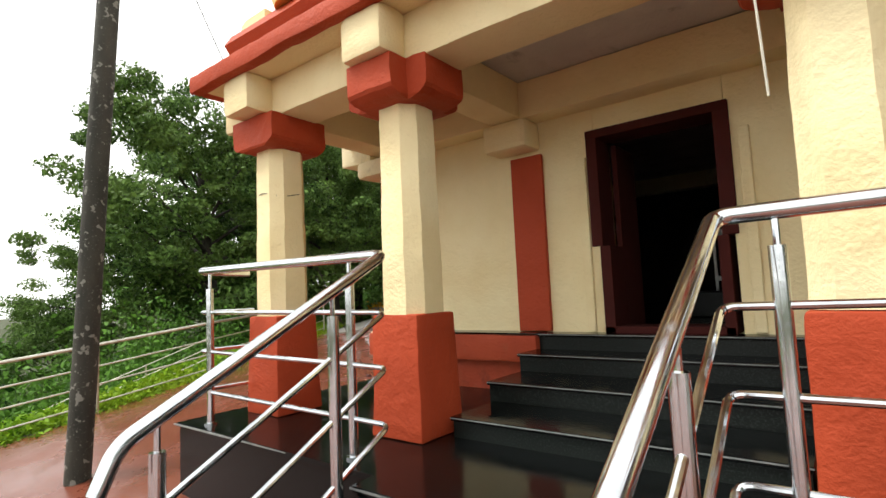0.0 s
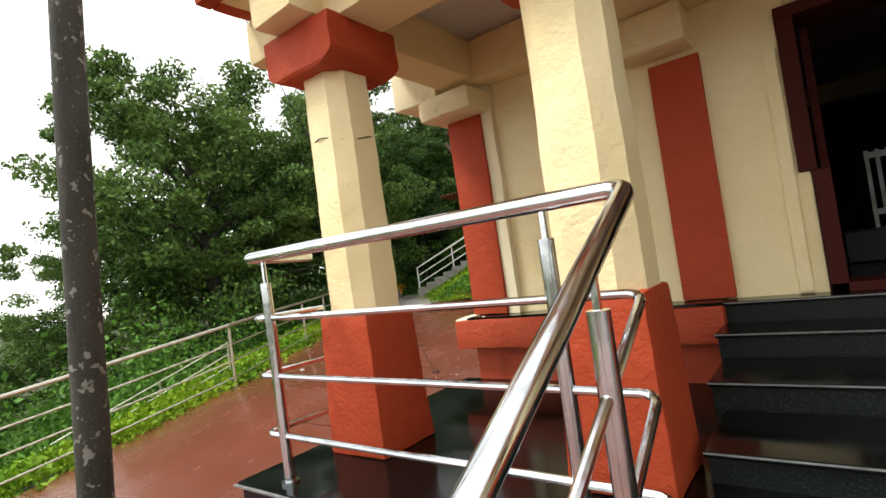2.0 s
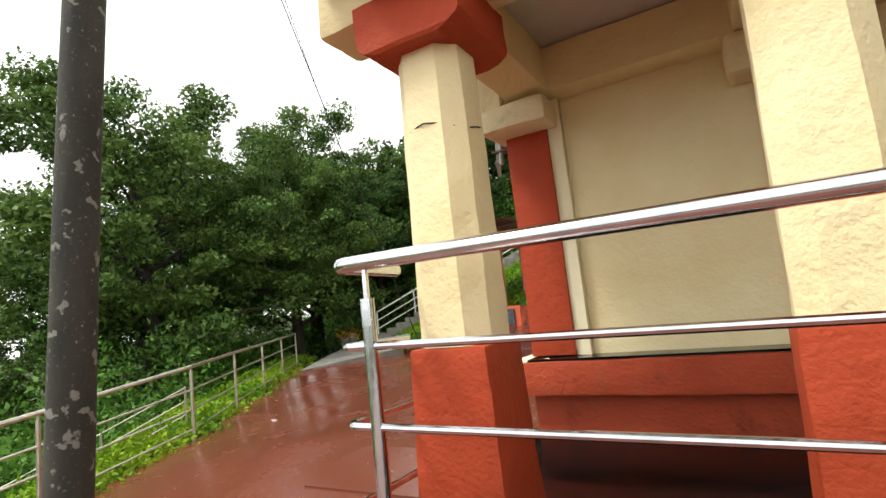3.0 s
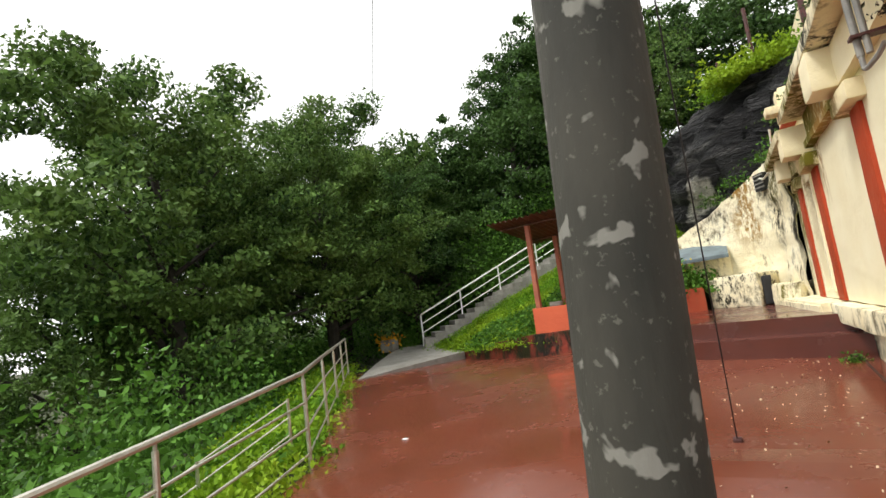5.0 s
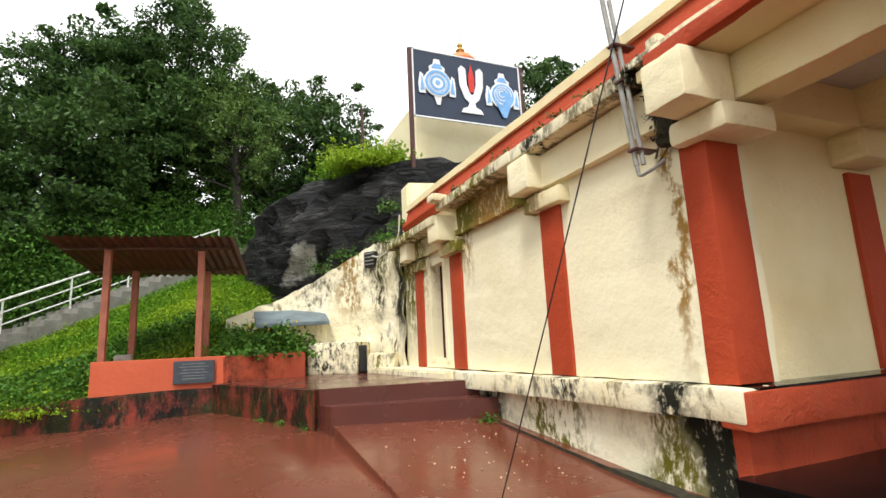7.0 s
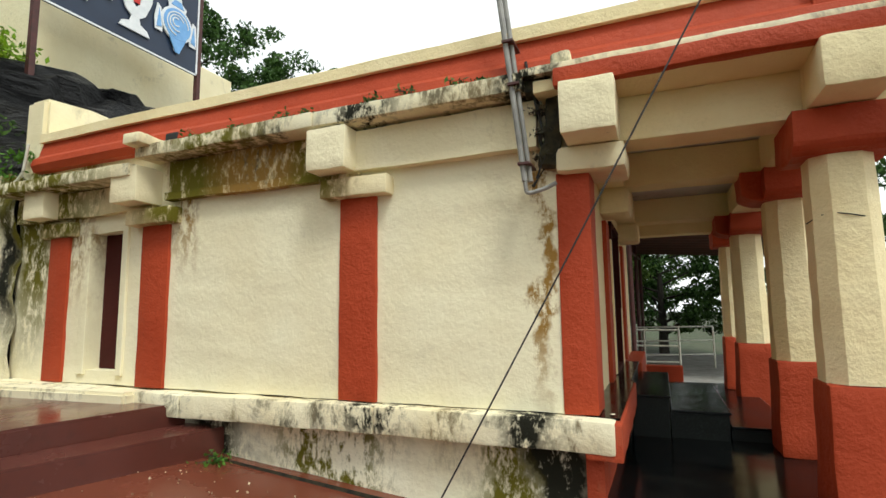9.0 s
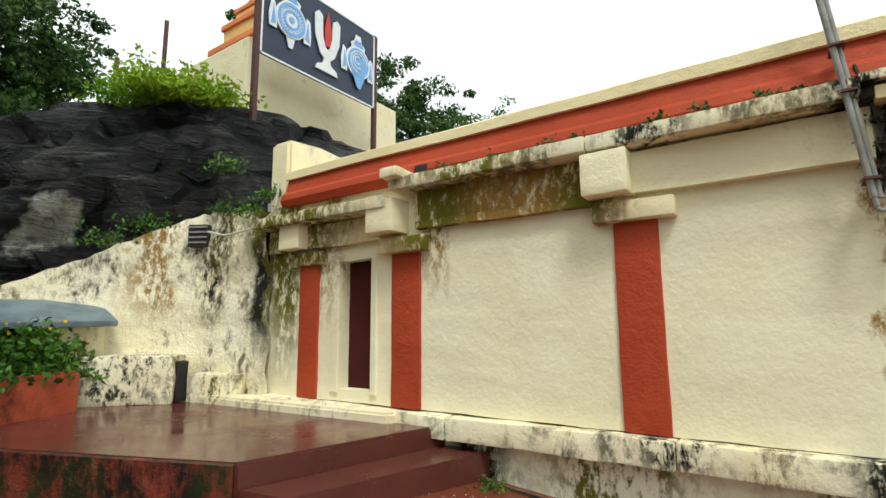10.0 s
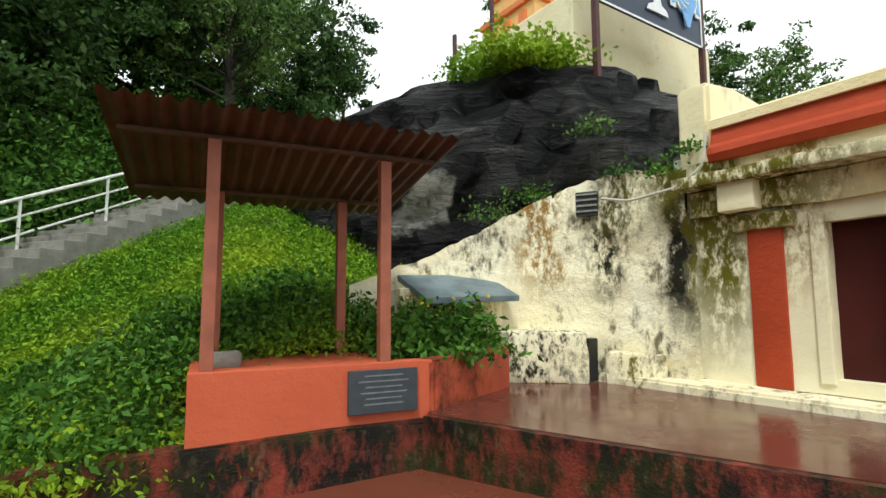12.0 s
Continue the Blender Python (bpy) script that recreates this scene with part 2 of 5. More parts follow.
c = m.mix(m.mul(pale, m.span(m.noise(5, 6), 0.3, 0.5, 0.3, 1.0)), c, (0.55, 0.54, 0.48))
m.color(c).bump(m.mul(m.mul(lay, vein, "ADD"), m.mul(m.noise(8, 8, (1, 1, 2.2)), 0.35), "ADD"), 1.0, 0.42)
M_ROCK = m.m

m = Mat("concrete_grey", 0.8)
m.color(m.mix(m.span(m.noise(3, 8, rough=0.7), 0.35, 0.7), (0.30, 0.29, 0.26), (0.16, 0.15, 0.125))).bump(m.noise(30, 6), 0.4, 0.006)
M_CONCRETE = m.m
m = Mat("blue_grey_slate", 0.5)
m.color(m.mix(m.span(m.noise(4, 7), 0.4, 0.68), (0.15, 0.20, 0.22), (0.09, 0.12, 0.135))).bump(m.noise(25, 5), 0.3, 0.004)
M_SLATE = m.m

m = Mat("rusty_corrugated_sheet", 0.7)
c = m.mix(m.span(m.noise(2.6, 8, (1, 1, 1), 0.7), 0.38, 0.66), (0.115, 0.045, 0.026), (0.055, 0.026, 0.018))
m.color(m.mix(m.span(m.noise(17, 4), 0.6, 0.75, 0, 0.5), c, (0.2, 0.11, 0.06))).bump(m.noise(40, 4), 0.3, 0.003)
M_SHEET = m.m
m = Mat("brown_post_paint", 0.6)
m.color(m.mix(m.span(m.noise(5, 6), 0.4, 0.7), (0.36, 0.11, 0.06), (0.26, 0.08, 0.045))).bump(m.noise(24, 5), 0.3, 0.005)
M_POST = m.m


def plain(name, a, b, rough=0.6, scale=8.0, metal=0.0):
    m = Mat(name, rough, metal)
    m.color(m.mix(m.span(m.noise(scale, 5), 0.35, 0.68), a, b)).bump(m.noise(scale * 4, 4), 0.2, 0.003)
    return m.m


M_BOARD = plain("navy_sign_paint", (0.012, 0.022, 0.050), (0.018, 0.032, 0.066), 0.4, 1.5)
M_SIGNWHITE = plain("sign_white", (0.78, 0.79, 0.8), (0.68, 0.7, 0.72), 0.5)
M_SIGNBLUE = plain("sign_light_blue", (0.20, 0.42, 0.75), (0.15, 0.34, 0.66), 0.5)
M_SIGNRED = plain("sign_red", (0.60, 0.03, 0.02), (0.5, 0.025, 0.02), 0.5)
M_IRON = plain("maroon_iron", (0.085, 0.022, 0.018), (0.05, 0.018, 0.015), 0.6)
M_ORANGE = plain("orange_tower_paint", (0.72, 0.22, 0.06), (0.60, 0.17, 0.05), 0.6, 2.0)
M_YELLOW = plain("yellow_tower_paint", (0.80, 0.50, 0.16), (0.7, 0.42, 0.14), 0.6, 2.0)
M_GOLD = plain("gold_finial", (0.75, 0.5, 0.14), (0.6, 0.4, 0.1), 0.35, 6, 0.6)
M_BLACK = plain("black_rubber", (0.012, 0.012, 0.012), (0.02, 0.02, 0.02), 0.6)
M_PLAQUE = plain("dark_slate_plaque", (0.035, 0.045, 0.055), (0.05, 0.06, 0.072), 0.45, 10)
M_LETTER = plain("grey_engraving", (0.20, 0.22, 0.23), (0.14, 0.15, 0.16), 0.6)
M_PIPE = plain("grey_pvc_pipe", (0.30, 0.29, 0.26), (0.17, 0.165, 0.15), 0.5)
M_PIPEWHITE = plain("white_hose", (0.62, 0.6, 0.5), (0.5, 0.48, 0.4), 0.5)
M_MOSS = plain("black_moss", (0.012, 0.013, 0.008), (0.055, 0.045, 0.02), 0.95, 14)
M_BARK = plain("dark_bark", (0.05, 0.042, 0.032), (0.022, 0.019, 0.015), 0.9, 5)


def leafy(name, dark, light, warm):
    m = Mat(name, 0.5, 0, 0.12)
    c = m.mix(m.island, dark, light)
    c = m.mix(m.span(m.noise(0.45, 3), 0.42, 0.68, 0, 0.75), c, warm)
    m.color(c)
    t = m.n.new("ShaderNodeBsdfTranslucent")
    m.l.new(c, t.inputs["Color"])
    mx = m.n.new("ShaderNodeMixShader")
    mx.inputs[0].default_value = 0.2
    m.l.new(m.p.outputs[0], mx.inputs[1])
    m.l.new(t.outputs[0], mx.inputs[2])
    m.l.new(mx.outputs[0], m.n["Material Output"].inputs["Surface"])
    return m.m


M_LEAF = leafy("tree_leaf", (0.008, 0.028, 0.006), (0.15, 0.265, 0.062), (0.15, 0.235, 0.052))
M_LEAF2 = leafy("dark_tree_leaf", (0.005, 0.018, 0.005), (0.095, 0.185, 0.046), (0.08, 0.15, 0.035))
M_BUSH = leafy("bush_leaf", (0.006, 0.028, 0.005), (0.115, 0.26, 0.034), (0.10, 0.225, 0.03))
M_GRASS = leafy("bright_grass", (0.04, 0.13, 0.010), (0.20, 0.38, 0.020), (0.32, 0.43, 0.022))
m = Mat("hill_soil", 0.95)
c = m.mix(m.span(m.noise(0.5, 7), 0.35, 0.65), (0.03, 0.055, 0.014), (0.055, 0.06, 0.025))
m.color(m.mix(m.span(m.noise(6, 6), 0.45, 0.7), c, (0.035, 0.028, 0.016))).bump(m.noise(5, 8), 0.8, 0.08)
M_SOIL = m.m

# ---------- builders ----------
def mesh_of(bm, name, material, smooth=False):
    me = bpy.data.meshes.new(name)
    bmesh.ops.recalc_face_normals(bm, faces=bm.faces)
    bm.to_mesh(me)
    bm.free()
    for f in me.polygons:
        f.use_smooth = smooth
    if smooth:
        me.set_sharp_from_angle(angle=radians(34))
    me.materials.append(material)
    return me


def solid(name, bm, material, label="", category="", kind="", group="", smooth=False):
    ob = new(name, mesh_of(bm, name, material, smooth))
    return tagged(ob, label, category, group, kind)


def thing(name, at, label, category, group="", kind="", rz=0.0):
    ob = new(name)
    ob.matrix_basis = pose(*at, 0, 0, rz)
    return tagged(ob, label, category, group, kind)


def part(name, bm, material, parent, label="", smooth=False):
    ob = new(name, mesh_of(bm, name, material, smooth))
    ob.parent = parent
    if label:
        ob["label"] = label
    return ob


def box(lo, hi, bevel=0.0, bm=None, rough=0.0, step=0.25, taper=1.0, seed=0):
    """A block between two corners; bevelled, or cut up and made uneven like worn stone."""
    own = bmesh.new()
    bmesh.ops.create_cube(own, size=1)
    lo, hi = Vector(lo), Vector(hi)
    size, mid = hi - lo, (hi + lo) / 2
    if taper != 1.0:
        for v in own.verts:
            if v.co.z > 0:
                v.co.x *= taper
                v.co.y *= taper
    for v in own.verts:
        v.co = Vector((v.co.x * size.x, v.co.y * size.y, v.co.z * size.z)) + mid
    if bevel:
        bmesh.ops.bevel(own, geom=own.edges[:], offset=bevel, segments=2, affect="EDGES", profile=0.6)
    if rough:
        for _ in range(7):
            long = [e for e in own.edges if e.calc_length() > step * 1.5]
            if not long:
                break
            bmesh.ops.subdivide_edges(own, edges=long, cuts=1, use_grid_fill=True)
        for v in own.verts:
            p = v.co * 2.3 + Vector((seed * 7.1, 0, 0))
            q = v.co * 9.0
            v.co += noise.noise_vector(p) * rough + noise.noise_vector(q) * rough * 0.4
    if bm is None:
        return own
    tmp = bpy.data.meshes.new("tmp")
    own.to_mesh(tmp)
    own.free()
    bm.from_mesh(tmp)
    bpy.data.meshes.remove(tmp)
    return bm


def prism(outline, z0, z1, bevel=0.0):
    """An upright prism over an outline; z0 and z1 are heights or functions of x and y."""
    bm = bmesh.new()
    lo = [bm.verts.new((x, y, z0(x, y) if callable(z0) else z0)) for x, y in outline]
    hi = [bm.verts.new((x, y, z1(x, y) if callable(z1) else z1)) for x, y in outline]
    n = len(outline)
    bm.faces.new(lo[::-1])
    bm.faces.new(hi)
    for i in range(n):
        bm.faces.new((lo[i], lo[(i + 1) % n], hi[(i + 1) % n], hi[i]))
    if bevel:
        bmesh.ops.bevel(bm, geom=bm.edges[:], offset=bevel, segments=2, affect="EDGES")
    return bm


def tube(points, radius, sides=12, bm=None, end_radius=None):
    """A round tube along points, with closed ends."""
    bm = bm or bmesh.new()
    pts = [Vector(p) for p in points]
    rings = []
    for i, p in enumerate(pts):
        a = pts[max(0, i - 1)]
        b = pts[min(len(pts) - 1, i + 1)]
        d = (b - a).normalized()
        u = d.cross(Vector((0, 0, 1)) if abs(d.z) < 0.95 else Vector((1, 0, 0))).normalized()
        w = d.cross(u)
        r = radius if end_radius is None else radius + (end_radius - radius) * i / (len(pts) - 1)
        rings.append([bm.verts.new(p + (u * math.cos(t) + w * math.sin(t)) * r) for t in [2 * math.pi * k / sides for k in range(sides)]])
    for a, b in zip(rings, rings[1:]):
        for k in range(sides):
            bm.faces.new((a[k], a[(k + 1) % sides], b[(k + 1) % sides], b[k]))
    bm.faces.new(rings[0][::-1])
    bm.faces.new(rings[-1])
    return bm


def rounded(points, r=0.08, n=5):
    """The polyline with its corners turned into arcs."""
    pts = [Vector(p) for p in points]
    out = [pts[0]]
    for a, b, c in zip(pts, pts[1:], pts[2:]):
        p, q = b + (a - b).normalized() * r, b + (c - b).normalized() * r
        for i in range(n + 1):
            t = i / n
            out.append(p * (1 - t) ** 2 + b * 2 * t * (1 - t) + q * t * t)
    return out + [pts[-1]]


def lathe(profile, sides=20):
    """A turned shape from pairs of radius and height."""
    bm = bmesh.new()
    rings = [[bm.verts.new((r * math.cos(2 * math.pi * k / sides), r * math.sin(2 * math.pi * k / sides), z)) for k in range(sides)] for r, z in profile]
    for a, b in zip(rings, rings[1:]):
        for k in range(sides):
            bm.faces.new((a[k], a[(k + 1) % sides], b[(k + 1) % sides], b[k]))
    bm.faces.new(rings[0][::-1])
    bm.faces.new(rings[-1])
    return bm


def leaves(name, centres, size, material, seed, droop=0.35, squash=0.5, smooth=False):
    """A mesh of many small folded leaves at the centres."""
    rng = np.random.default_rng(seed)
    c = np.asarray(centres, float)
    n = len(c)
    d = rng.normal(size=(n, 3))
    d[:, 2] -= droop
    d /= np.linalg.norm(d, axis=1)[:, None]
    e = rng.normal(size=(n, 3))
    e -= (e * d).sum(1)[:, None] * d
    e /= np.linalg.norm(e, axis=1)[:, None]
    nn = np.cross(d, e)
    s = size * rng.uniform(0.6, 1.3, n)[:, None]
    v = np.stack([c - d * s * 0.5, c + e * s * squash * 0.5 + nn * s * 0.1, c + d * s * 0.5, c - e * s * squash * 0.5 + nn * s * 0.1], 1).reshape(-1, 3)
    me = bpy.data.meshes.new(name)
    me.vertices.add(4 * n)
    me.vertices.foreach_set("co", v.ravel())
    me.loops.add(4 * n)
    me.loops.foreach_set("vertex_index", np.arange(4 * n))
    me.polygons.add(n)
    me.polygons.foreach_set("loop_start", np.arange(n) * 4)
    me.update()
    me.materials.append(material)
    return me


def ramp(v, a, b, lo, hi):
    t = min(1.0, max(0.0, (v - a) / (b - a)))
    return lo + (hi - lo) * t


# ---------- ground ----------
def court_z(x, y):
    """Height of the red courtyard floor: it climbs gently away from the porch."""
    return ramp(y, -3.2, 0.4, -0.27, 0.17) + ramp(y, 0.4, 9.0, 0.0, 0.10) - ramp(-x, 3.0, 5.7, 0.0, 0.22) * ramp(y, 0.0, 8.0, 1.0, 0.5) + ramp(y, 1.0, 5.0, 0.0, 0.15) * ramp(-x, 3.5, 7.5, 1.0, 0.0)


FENCE = [(-2.2, -11.3), (-2.9, -8.4), (-3.6, -6.0), (-4.3, -3.7), (-5.0, -1.4), (-5.7, 0.78)] + [(-5.7 - 5.2 * k / 4, 0.78 + 7.02 * k / 4) for k in range(1, 5)]


def fence_x(y):
    """The fence line's x at a given y, carried on past its ends."""
    pts = FENCE
    k = 0
    while k < len(pts) - 2 and y > pts[k + 1][1]:
        k += 1
    (xa, ya), (xb, yb) = pts[k], pts[k + 1]
    return xa + (xb - xa) * (y - ya) / (yb - ya)


def fence_side(x, y):
    """How far a place lies outside the fence, downhill."""
    return (fence_x(y) - x) * (0.79 if y > 0.8 else 0.95)


# curb line in front of the green slope, from the hill steps to the raised terrace
CURB = [(-10.3, 11.55), (-8.2, 9.95), (-6.8, 8.85), (-5.55, 8.2), (-4.3, 7.95), (-3.45, 7.75)]


def curb_y(x):
    for (xa, ya), (xb, yb) in zip(CURB, CURB[1:]):
        if x <= xb:
            return ya + (yb - ya) * (x - xa) / (xb - xa)
    return CURB[-1][1]


def hill_z(x, y):
    """Height of the open ground: it drops away past the fence and climbs behind the shrine."""
    climb = 0.48 * ((x + 11.1) * 0.64 + (y - 12.3) * 0.77) + 0.38
    up = max(-0.5, min(climb, 6.0 + (climb - 6.0) * 0.25))
    s = fence_side(x, y)
    base = court_z(x, y) - 0.06
    if s > 0.0:
        base = base + 0.05 - ramp(s, 0.9, 26.0, 0.0, 9.0)
        k = ramp(y, 9.0, 20.0, 0.0, 1.0)
        return base * (1 - k) + max(base, up) * k
    up = min(up, ramp(x, -8.0, -5.0, 0.30, 0.62) + 0.50 * max(0.0, y - curb_y(x)))
    return max(base, up) if y > 7.6 and y > curb_y(x) + 0.1 and x > -11 else base


def inside_paving(x, y):
    """Where the paved court lies."""
    return fence_side(x, y) < -0.05 and x < 14 and y < 12 and y < curb_y(x) + 0.25


def ground_sheet():
    bm = bmesh.new()
    axis = sorted(set([-2500, -1200, -600, -300, -160, -100, -75, -60] + [i * 1.0 for i in range(-50, 41)] + [50, 65, 90, 150, 300, 700, 2500]))
    grid = {}
    for i, x in enumerate(axis):
        for j, y in enumerate(axis):
            far = max(abs(x), abs(y))
            z = hill_z(x, y) if far < 60 else hill_z(max(-60, min(60, x)), max(-60, min(60, y))) - 0.02 * (far - 60)
            if inside_paving(x, y) or (-2.6 < x < 11 and -5 < y < 13):
                z = min(z, court_z(x, y)) - 0.5
            if x > -11 and -1.0 < y - curb_y(x) < 1.15 and y > 6:
                z = min(z, 0.5)
            grid[i, j] = bm.verts.new((x, y, max(z, -25) + (0.12 * noise.noise(Vector((x * 0.6, y * 0.6, 0))) if far < 60 else 0)))
    n = len(axis)
    for i in range(n - 1):
        for j in range(n - 1):
            bm.faces.new((grid[i, j], grid[i + 1, j], grid[i + 1, j + 1], grid[i, j + 1]))
    solid("ground", bm, M_SOIL, "earth hillside under weeds and shrubs", "ground", "structure", smooth=True)


ground_sheet()

def court_floor():
    """One sheet of red-painted paving, cut along the fence, the curb and the temple."""
    outline = [(x + 0.02, y) for x, y in FENCE[::-1]] + [(14, -11.3), (14, 7.9)] + CURB[::-1] + [(-10.9, 12.0)]
    bm = bmesh.new()
    bm.faces.new([bm.verts.new((x, y, 0)) for x, y in outline])
    bmesh.ops.triangulate(bm, faces=bm.faces)
    for _ in range(6):
        long = [e for e in bm.edges if e.calc_length() > 0.7]
        if not long:
            break
        bmesh.ops.subdivide_edges(bm, edges=long, cuts=1)
        bmesh.ops.triangulate(bm, faces=bm.faces)
    for v in bm.verts:
        v.co.z = court_z(v.co.x, v.co.y) + 0.004 * noise.noise(v.co * 0.8)
    ext = bmesh.ops.extrude_face_region(bm, geom=bm.faces[:])
    for g in ext["geom"]:
        if isinstance(g, bmesh.types.BMVert):
            g.co.z -= 0.22
    return bm


solid("floor", court_floor(), M_COURT, "wet red-painted courtyard paving", "floor", "structure", smooth=True)


# ramped strip beside the temple wall, up to the terrace steps
def strip_z(x, y):
    return max(court_z(x, y) + 0.015, ramp(y, -0.8, 4.1, 0.05, 0.46))


bm = bmesh.new()
rows = 18
for k in range(rows):
    y0, y1 = -0.6 + k * 5.2 / rows, -0.6 + (k + 1) * 5.2 / rows
    quad = [(-2.1, y0), (-0.02, y0), (-0.02, y1), (-2.1, y1)]
    top = [bm.verts.new((x, y, strip_z(x, y))) for x, y in quad]
    bm.faces.new(top)
    low = [bm.verts.new((x, y, strip_z(x, y) - 0.5)) for x, y in quad]
    bm.faces.new((top[0], top[3], low[3], low[0]))
    if k == 0:
        bm.faces.new((top[0], top[1], low[1], low[0]))
bmesh.ops.remove_doubles(bm, verts=bm.verts, dist=0.001)
solid("ramp", bm, M_COURT, "red-painted ramp along the temple wall", "floor", "structure")

# terrace with two steps
TERR = 0.87
bm = prism([(-2.2, 4.55), (-0.02, 4.08), (-0.02, 9.6), (-2.6, 9.6), (-3.45, 7.75)], -0.2, TERR, 0.02)
solid("terrace", bm, M_TERRACE, "raised red-painted terrace with a wet top", "floor", "structure")
bm = prism([(-2.12, 4.06), (-0.02, 3.54), (-0.02, 4.07), (-2.19, 4.54)], -0.1, 0.67, 0.015)
solid("terrace_step", bm, M_TERRACE, "red-painted terrace step", "step", "structure")
bm = prism([(-2.26, 4.50), (-2.2, 4.56), (-3.45, 7.76), (-3.53, 7.74)], 0.0, TERR - 0.004)
solid("terrace_wall", bm, M_RED_DIRTY, "stained red side of the terrace", "wall", "structure")

# ---------- temple: hall ----------
HALL_E = 6.3
WX = -0.07                                # face of the west wall
LEDGE = 1.0


def wall_pieces(name, cells, material, label, rough=0.012, step=0.22):
    bm = bmesh.new()
    for i, (lo, hi) in enumerate(cells):
        box(lo, hi, 0.0, bm, rough, step, seed=0)
    return solid(name, bm, material, label, "wall", "structure", smooth=True)


def straight_wall(name, cells, material, label):
    bm = bmesh.new()
    for lo, hi in cells:
        box(lo, hi, 0.012, bm)
    return solid(name, bm, material, label, "wall", "structure")


T = 0.45
wall_pieces("wall_west", [((WX, 0.02, LEDGE), (WX + T, 5.12, 3.6)), ((WX, 5.12, LEDGE), (WX + T, 5.66, 1.15)), ((WX, 5.12, 2.72), (WX + T, 5.66, 3.6)), ((WX, 5.66, LEDGE), (WX + T, 7.1, 3.6))],
            M_CREAM_WALL, "cream limewashed stone side wall of the temple", 0.012, 0.16)
wall_pieces("wall_west_base", [((-0.06, 0.03, -0.1), (0.3, 7.1, 0.76))], M_PLINTH, "mossy cream plinth below the side wall", 0.02)
straight_wall("wall_south", [((WX + T, 0.08, 0.42), (2.58, 0.5, 3.35)), ((3.66, 0.08, 0.42), (HALL_E, 0.5, 3.35)), ((2.58, 0.08, 2.80), (3.66, 0.5, 3.35)), ((2.58, 0.08, 0.42), (3.66, 0.5, 0.985))],
              M_CREAM, "cream porch wall of the temple")
# the unseen gap in this wall is added to let light reach the gate
straight_wall("wall_east", [((HALL_E - 0.3, 0.5, -0.2), (HALL_E, 3.2, 3.6)), ((HALL_E - 0.3, 4.6, -0.2), (HALL_E, 7.1, 3.6)), ((HALL_E - 0.3, 3.2, -0.2), (HALL_E, 4.6, 1.7)), ((HALL_E - 0.3, 3.2, 2.1), (HALL_E, 4.6, 3.6))], M_INSIDE, "shade-coloured hall wall with an added opening to admit light")
straight_wall("wall_north", [((0.0, 7.1, -0.2), (HALL_E, 7.4, 3.6))], M_INSIDE, "back wall of the hall with shade put into its colour")
solid("floor_hall", box((0.3, 0.5, 0.5), (HALL_E - 0.3, 7.1, 0.98)), M_GRANITE, "dark hall floor", "floor", "structure")
solid("ceiling", box((0.0, 0.0, 3.6), (HALL_E, 7.3, 3.72)), M_CEIL, "flat hall roof slab", "ceiling", "structure")

# plinth ledge along the west side
y = -0.13
random.seed(3)
LEDGES = []
while y < 6.9:
    w = min(random.uniform(1.7, 2.6), 7.0 - y)
    LEDGES.append((y, y + w))
    y += w
ledge = thing("plinth_ledge", (0, 0, 0.76), "mossy cream stone ledge along the temple wall", "ledge", kind="structure")
for y0, y1 in LEDGES:
    o = random.uniform(-0.015, 0.015)
    part("stone", box((-0.23 + o, y0 + 0.004, 0.0), (0.1, y1 - 0.004, 0.235 + o * 0.5), 0.03, None, 0.018, 0.12, seed=0), M_CREAM_DIRTY, ledge, smooth=True)
solid("wall_drain", prism([(-0.28, 0.2), (-0.05, 0.0), (-0.05, 6.6), (-0.2, 4.0)], 0.0, lambda x, y: strip_z(x, y) + 0.02), M_MOSS, "black mossy mortar strip at the foot of the wall", "trim", "structure")

# red painted pilasters on the west wall
for y0, y1, z1 in ((1.83, 2.21, 2.80), (4.38, 4.79, 2.76), (6.04, 6.40, 2.72)):
    solid("pilaster", box((WX - 0.035, y0, LEDGE), (WX + 0.08, y1, z1), 0.008, None, 0.006, 0.2), M_RED, "red-painted flat stone pilaster on the cream wall", "pilaster", "structure", "side pilasters", True)
solid("corner_pilaster", box((-0.085, -0.01, LEDGE), (0.27, 0.24, 2.82), 0.012, None, 0.006, 0.2), M_RED, "red-painted corner pilaster of the temple", "pilaster", "structure", smooth=True)
# west window
niche = thing("window_1", (WX, 5.39, 1.15), "narrow maroon wooden shutter in the side wall", "window", kind="structure")
part("shutter", box((0.16, -0.27, 0), (0.2, 0.27, 1.57), 0.004), M_DOOR, niche)
part("window_frame", box((-0.03, 0.27, -0.05), (0.12, 0.40, 1.66), 0.01), M_CREAM_WALL, niche)
part("window_frame", box((-0.03, -0.36, -0.05), (0.12, -0.27, 1.66), 0.01), M_CREAM_WALL, niche)


# capitals, brackets, architrave, eave of the west side
def capital(y, proud=0.14, z=2.80, w=0.70):
    t = thing("bracket_capital", (WX, y, z), "weathered cream bracket capital above a pilaster", "capital", "side capitals", "structure")
    part("corbel", box((-proud, -w / 2, 0), (0.1, w / 2, 0.17), 0.025, None, 0.012, 0.1, seed=y), M_ALGAE, t, smooth=True)
    part("beam_end", box((-proud - 0.16, -0.02, 0.22), (0.05, 0.38, 0.60), 0.018, None, 0.010, 0.1, seed=y + 3), M_CREAM_CLEAN, t, smooth=True)
    return t


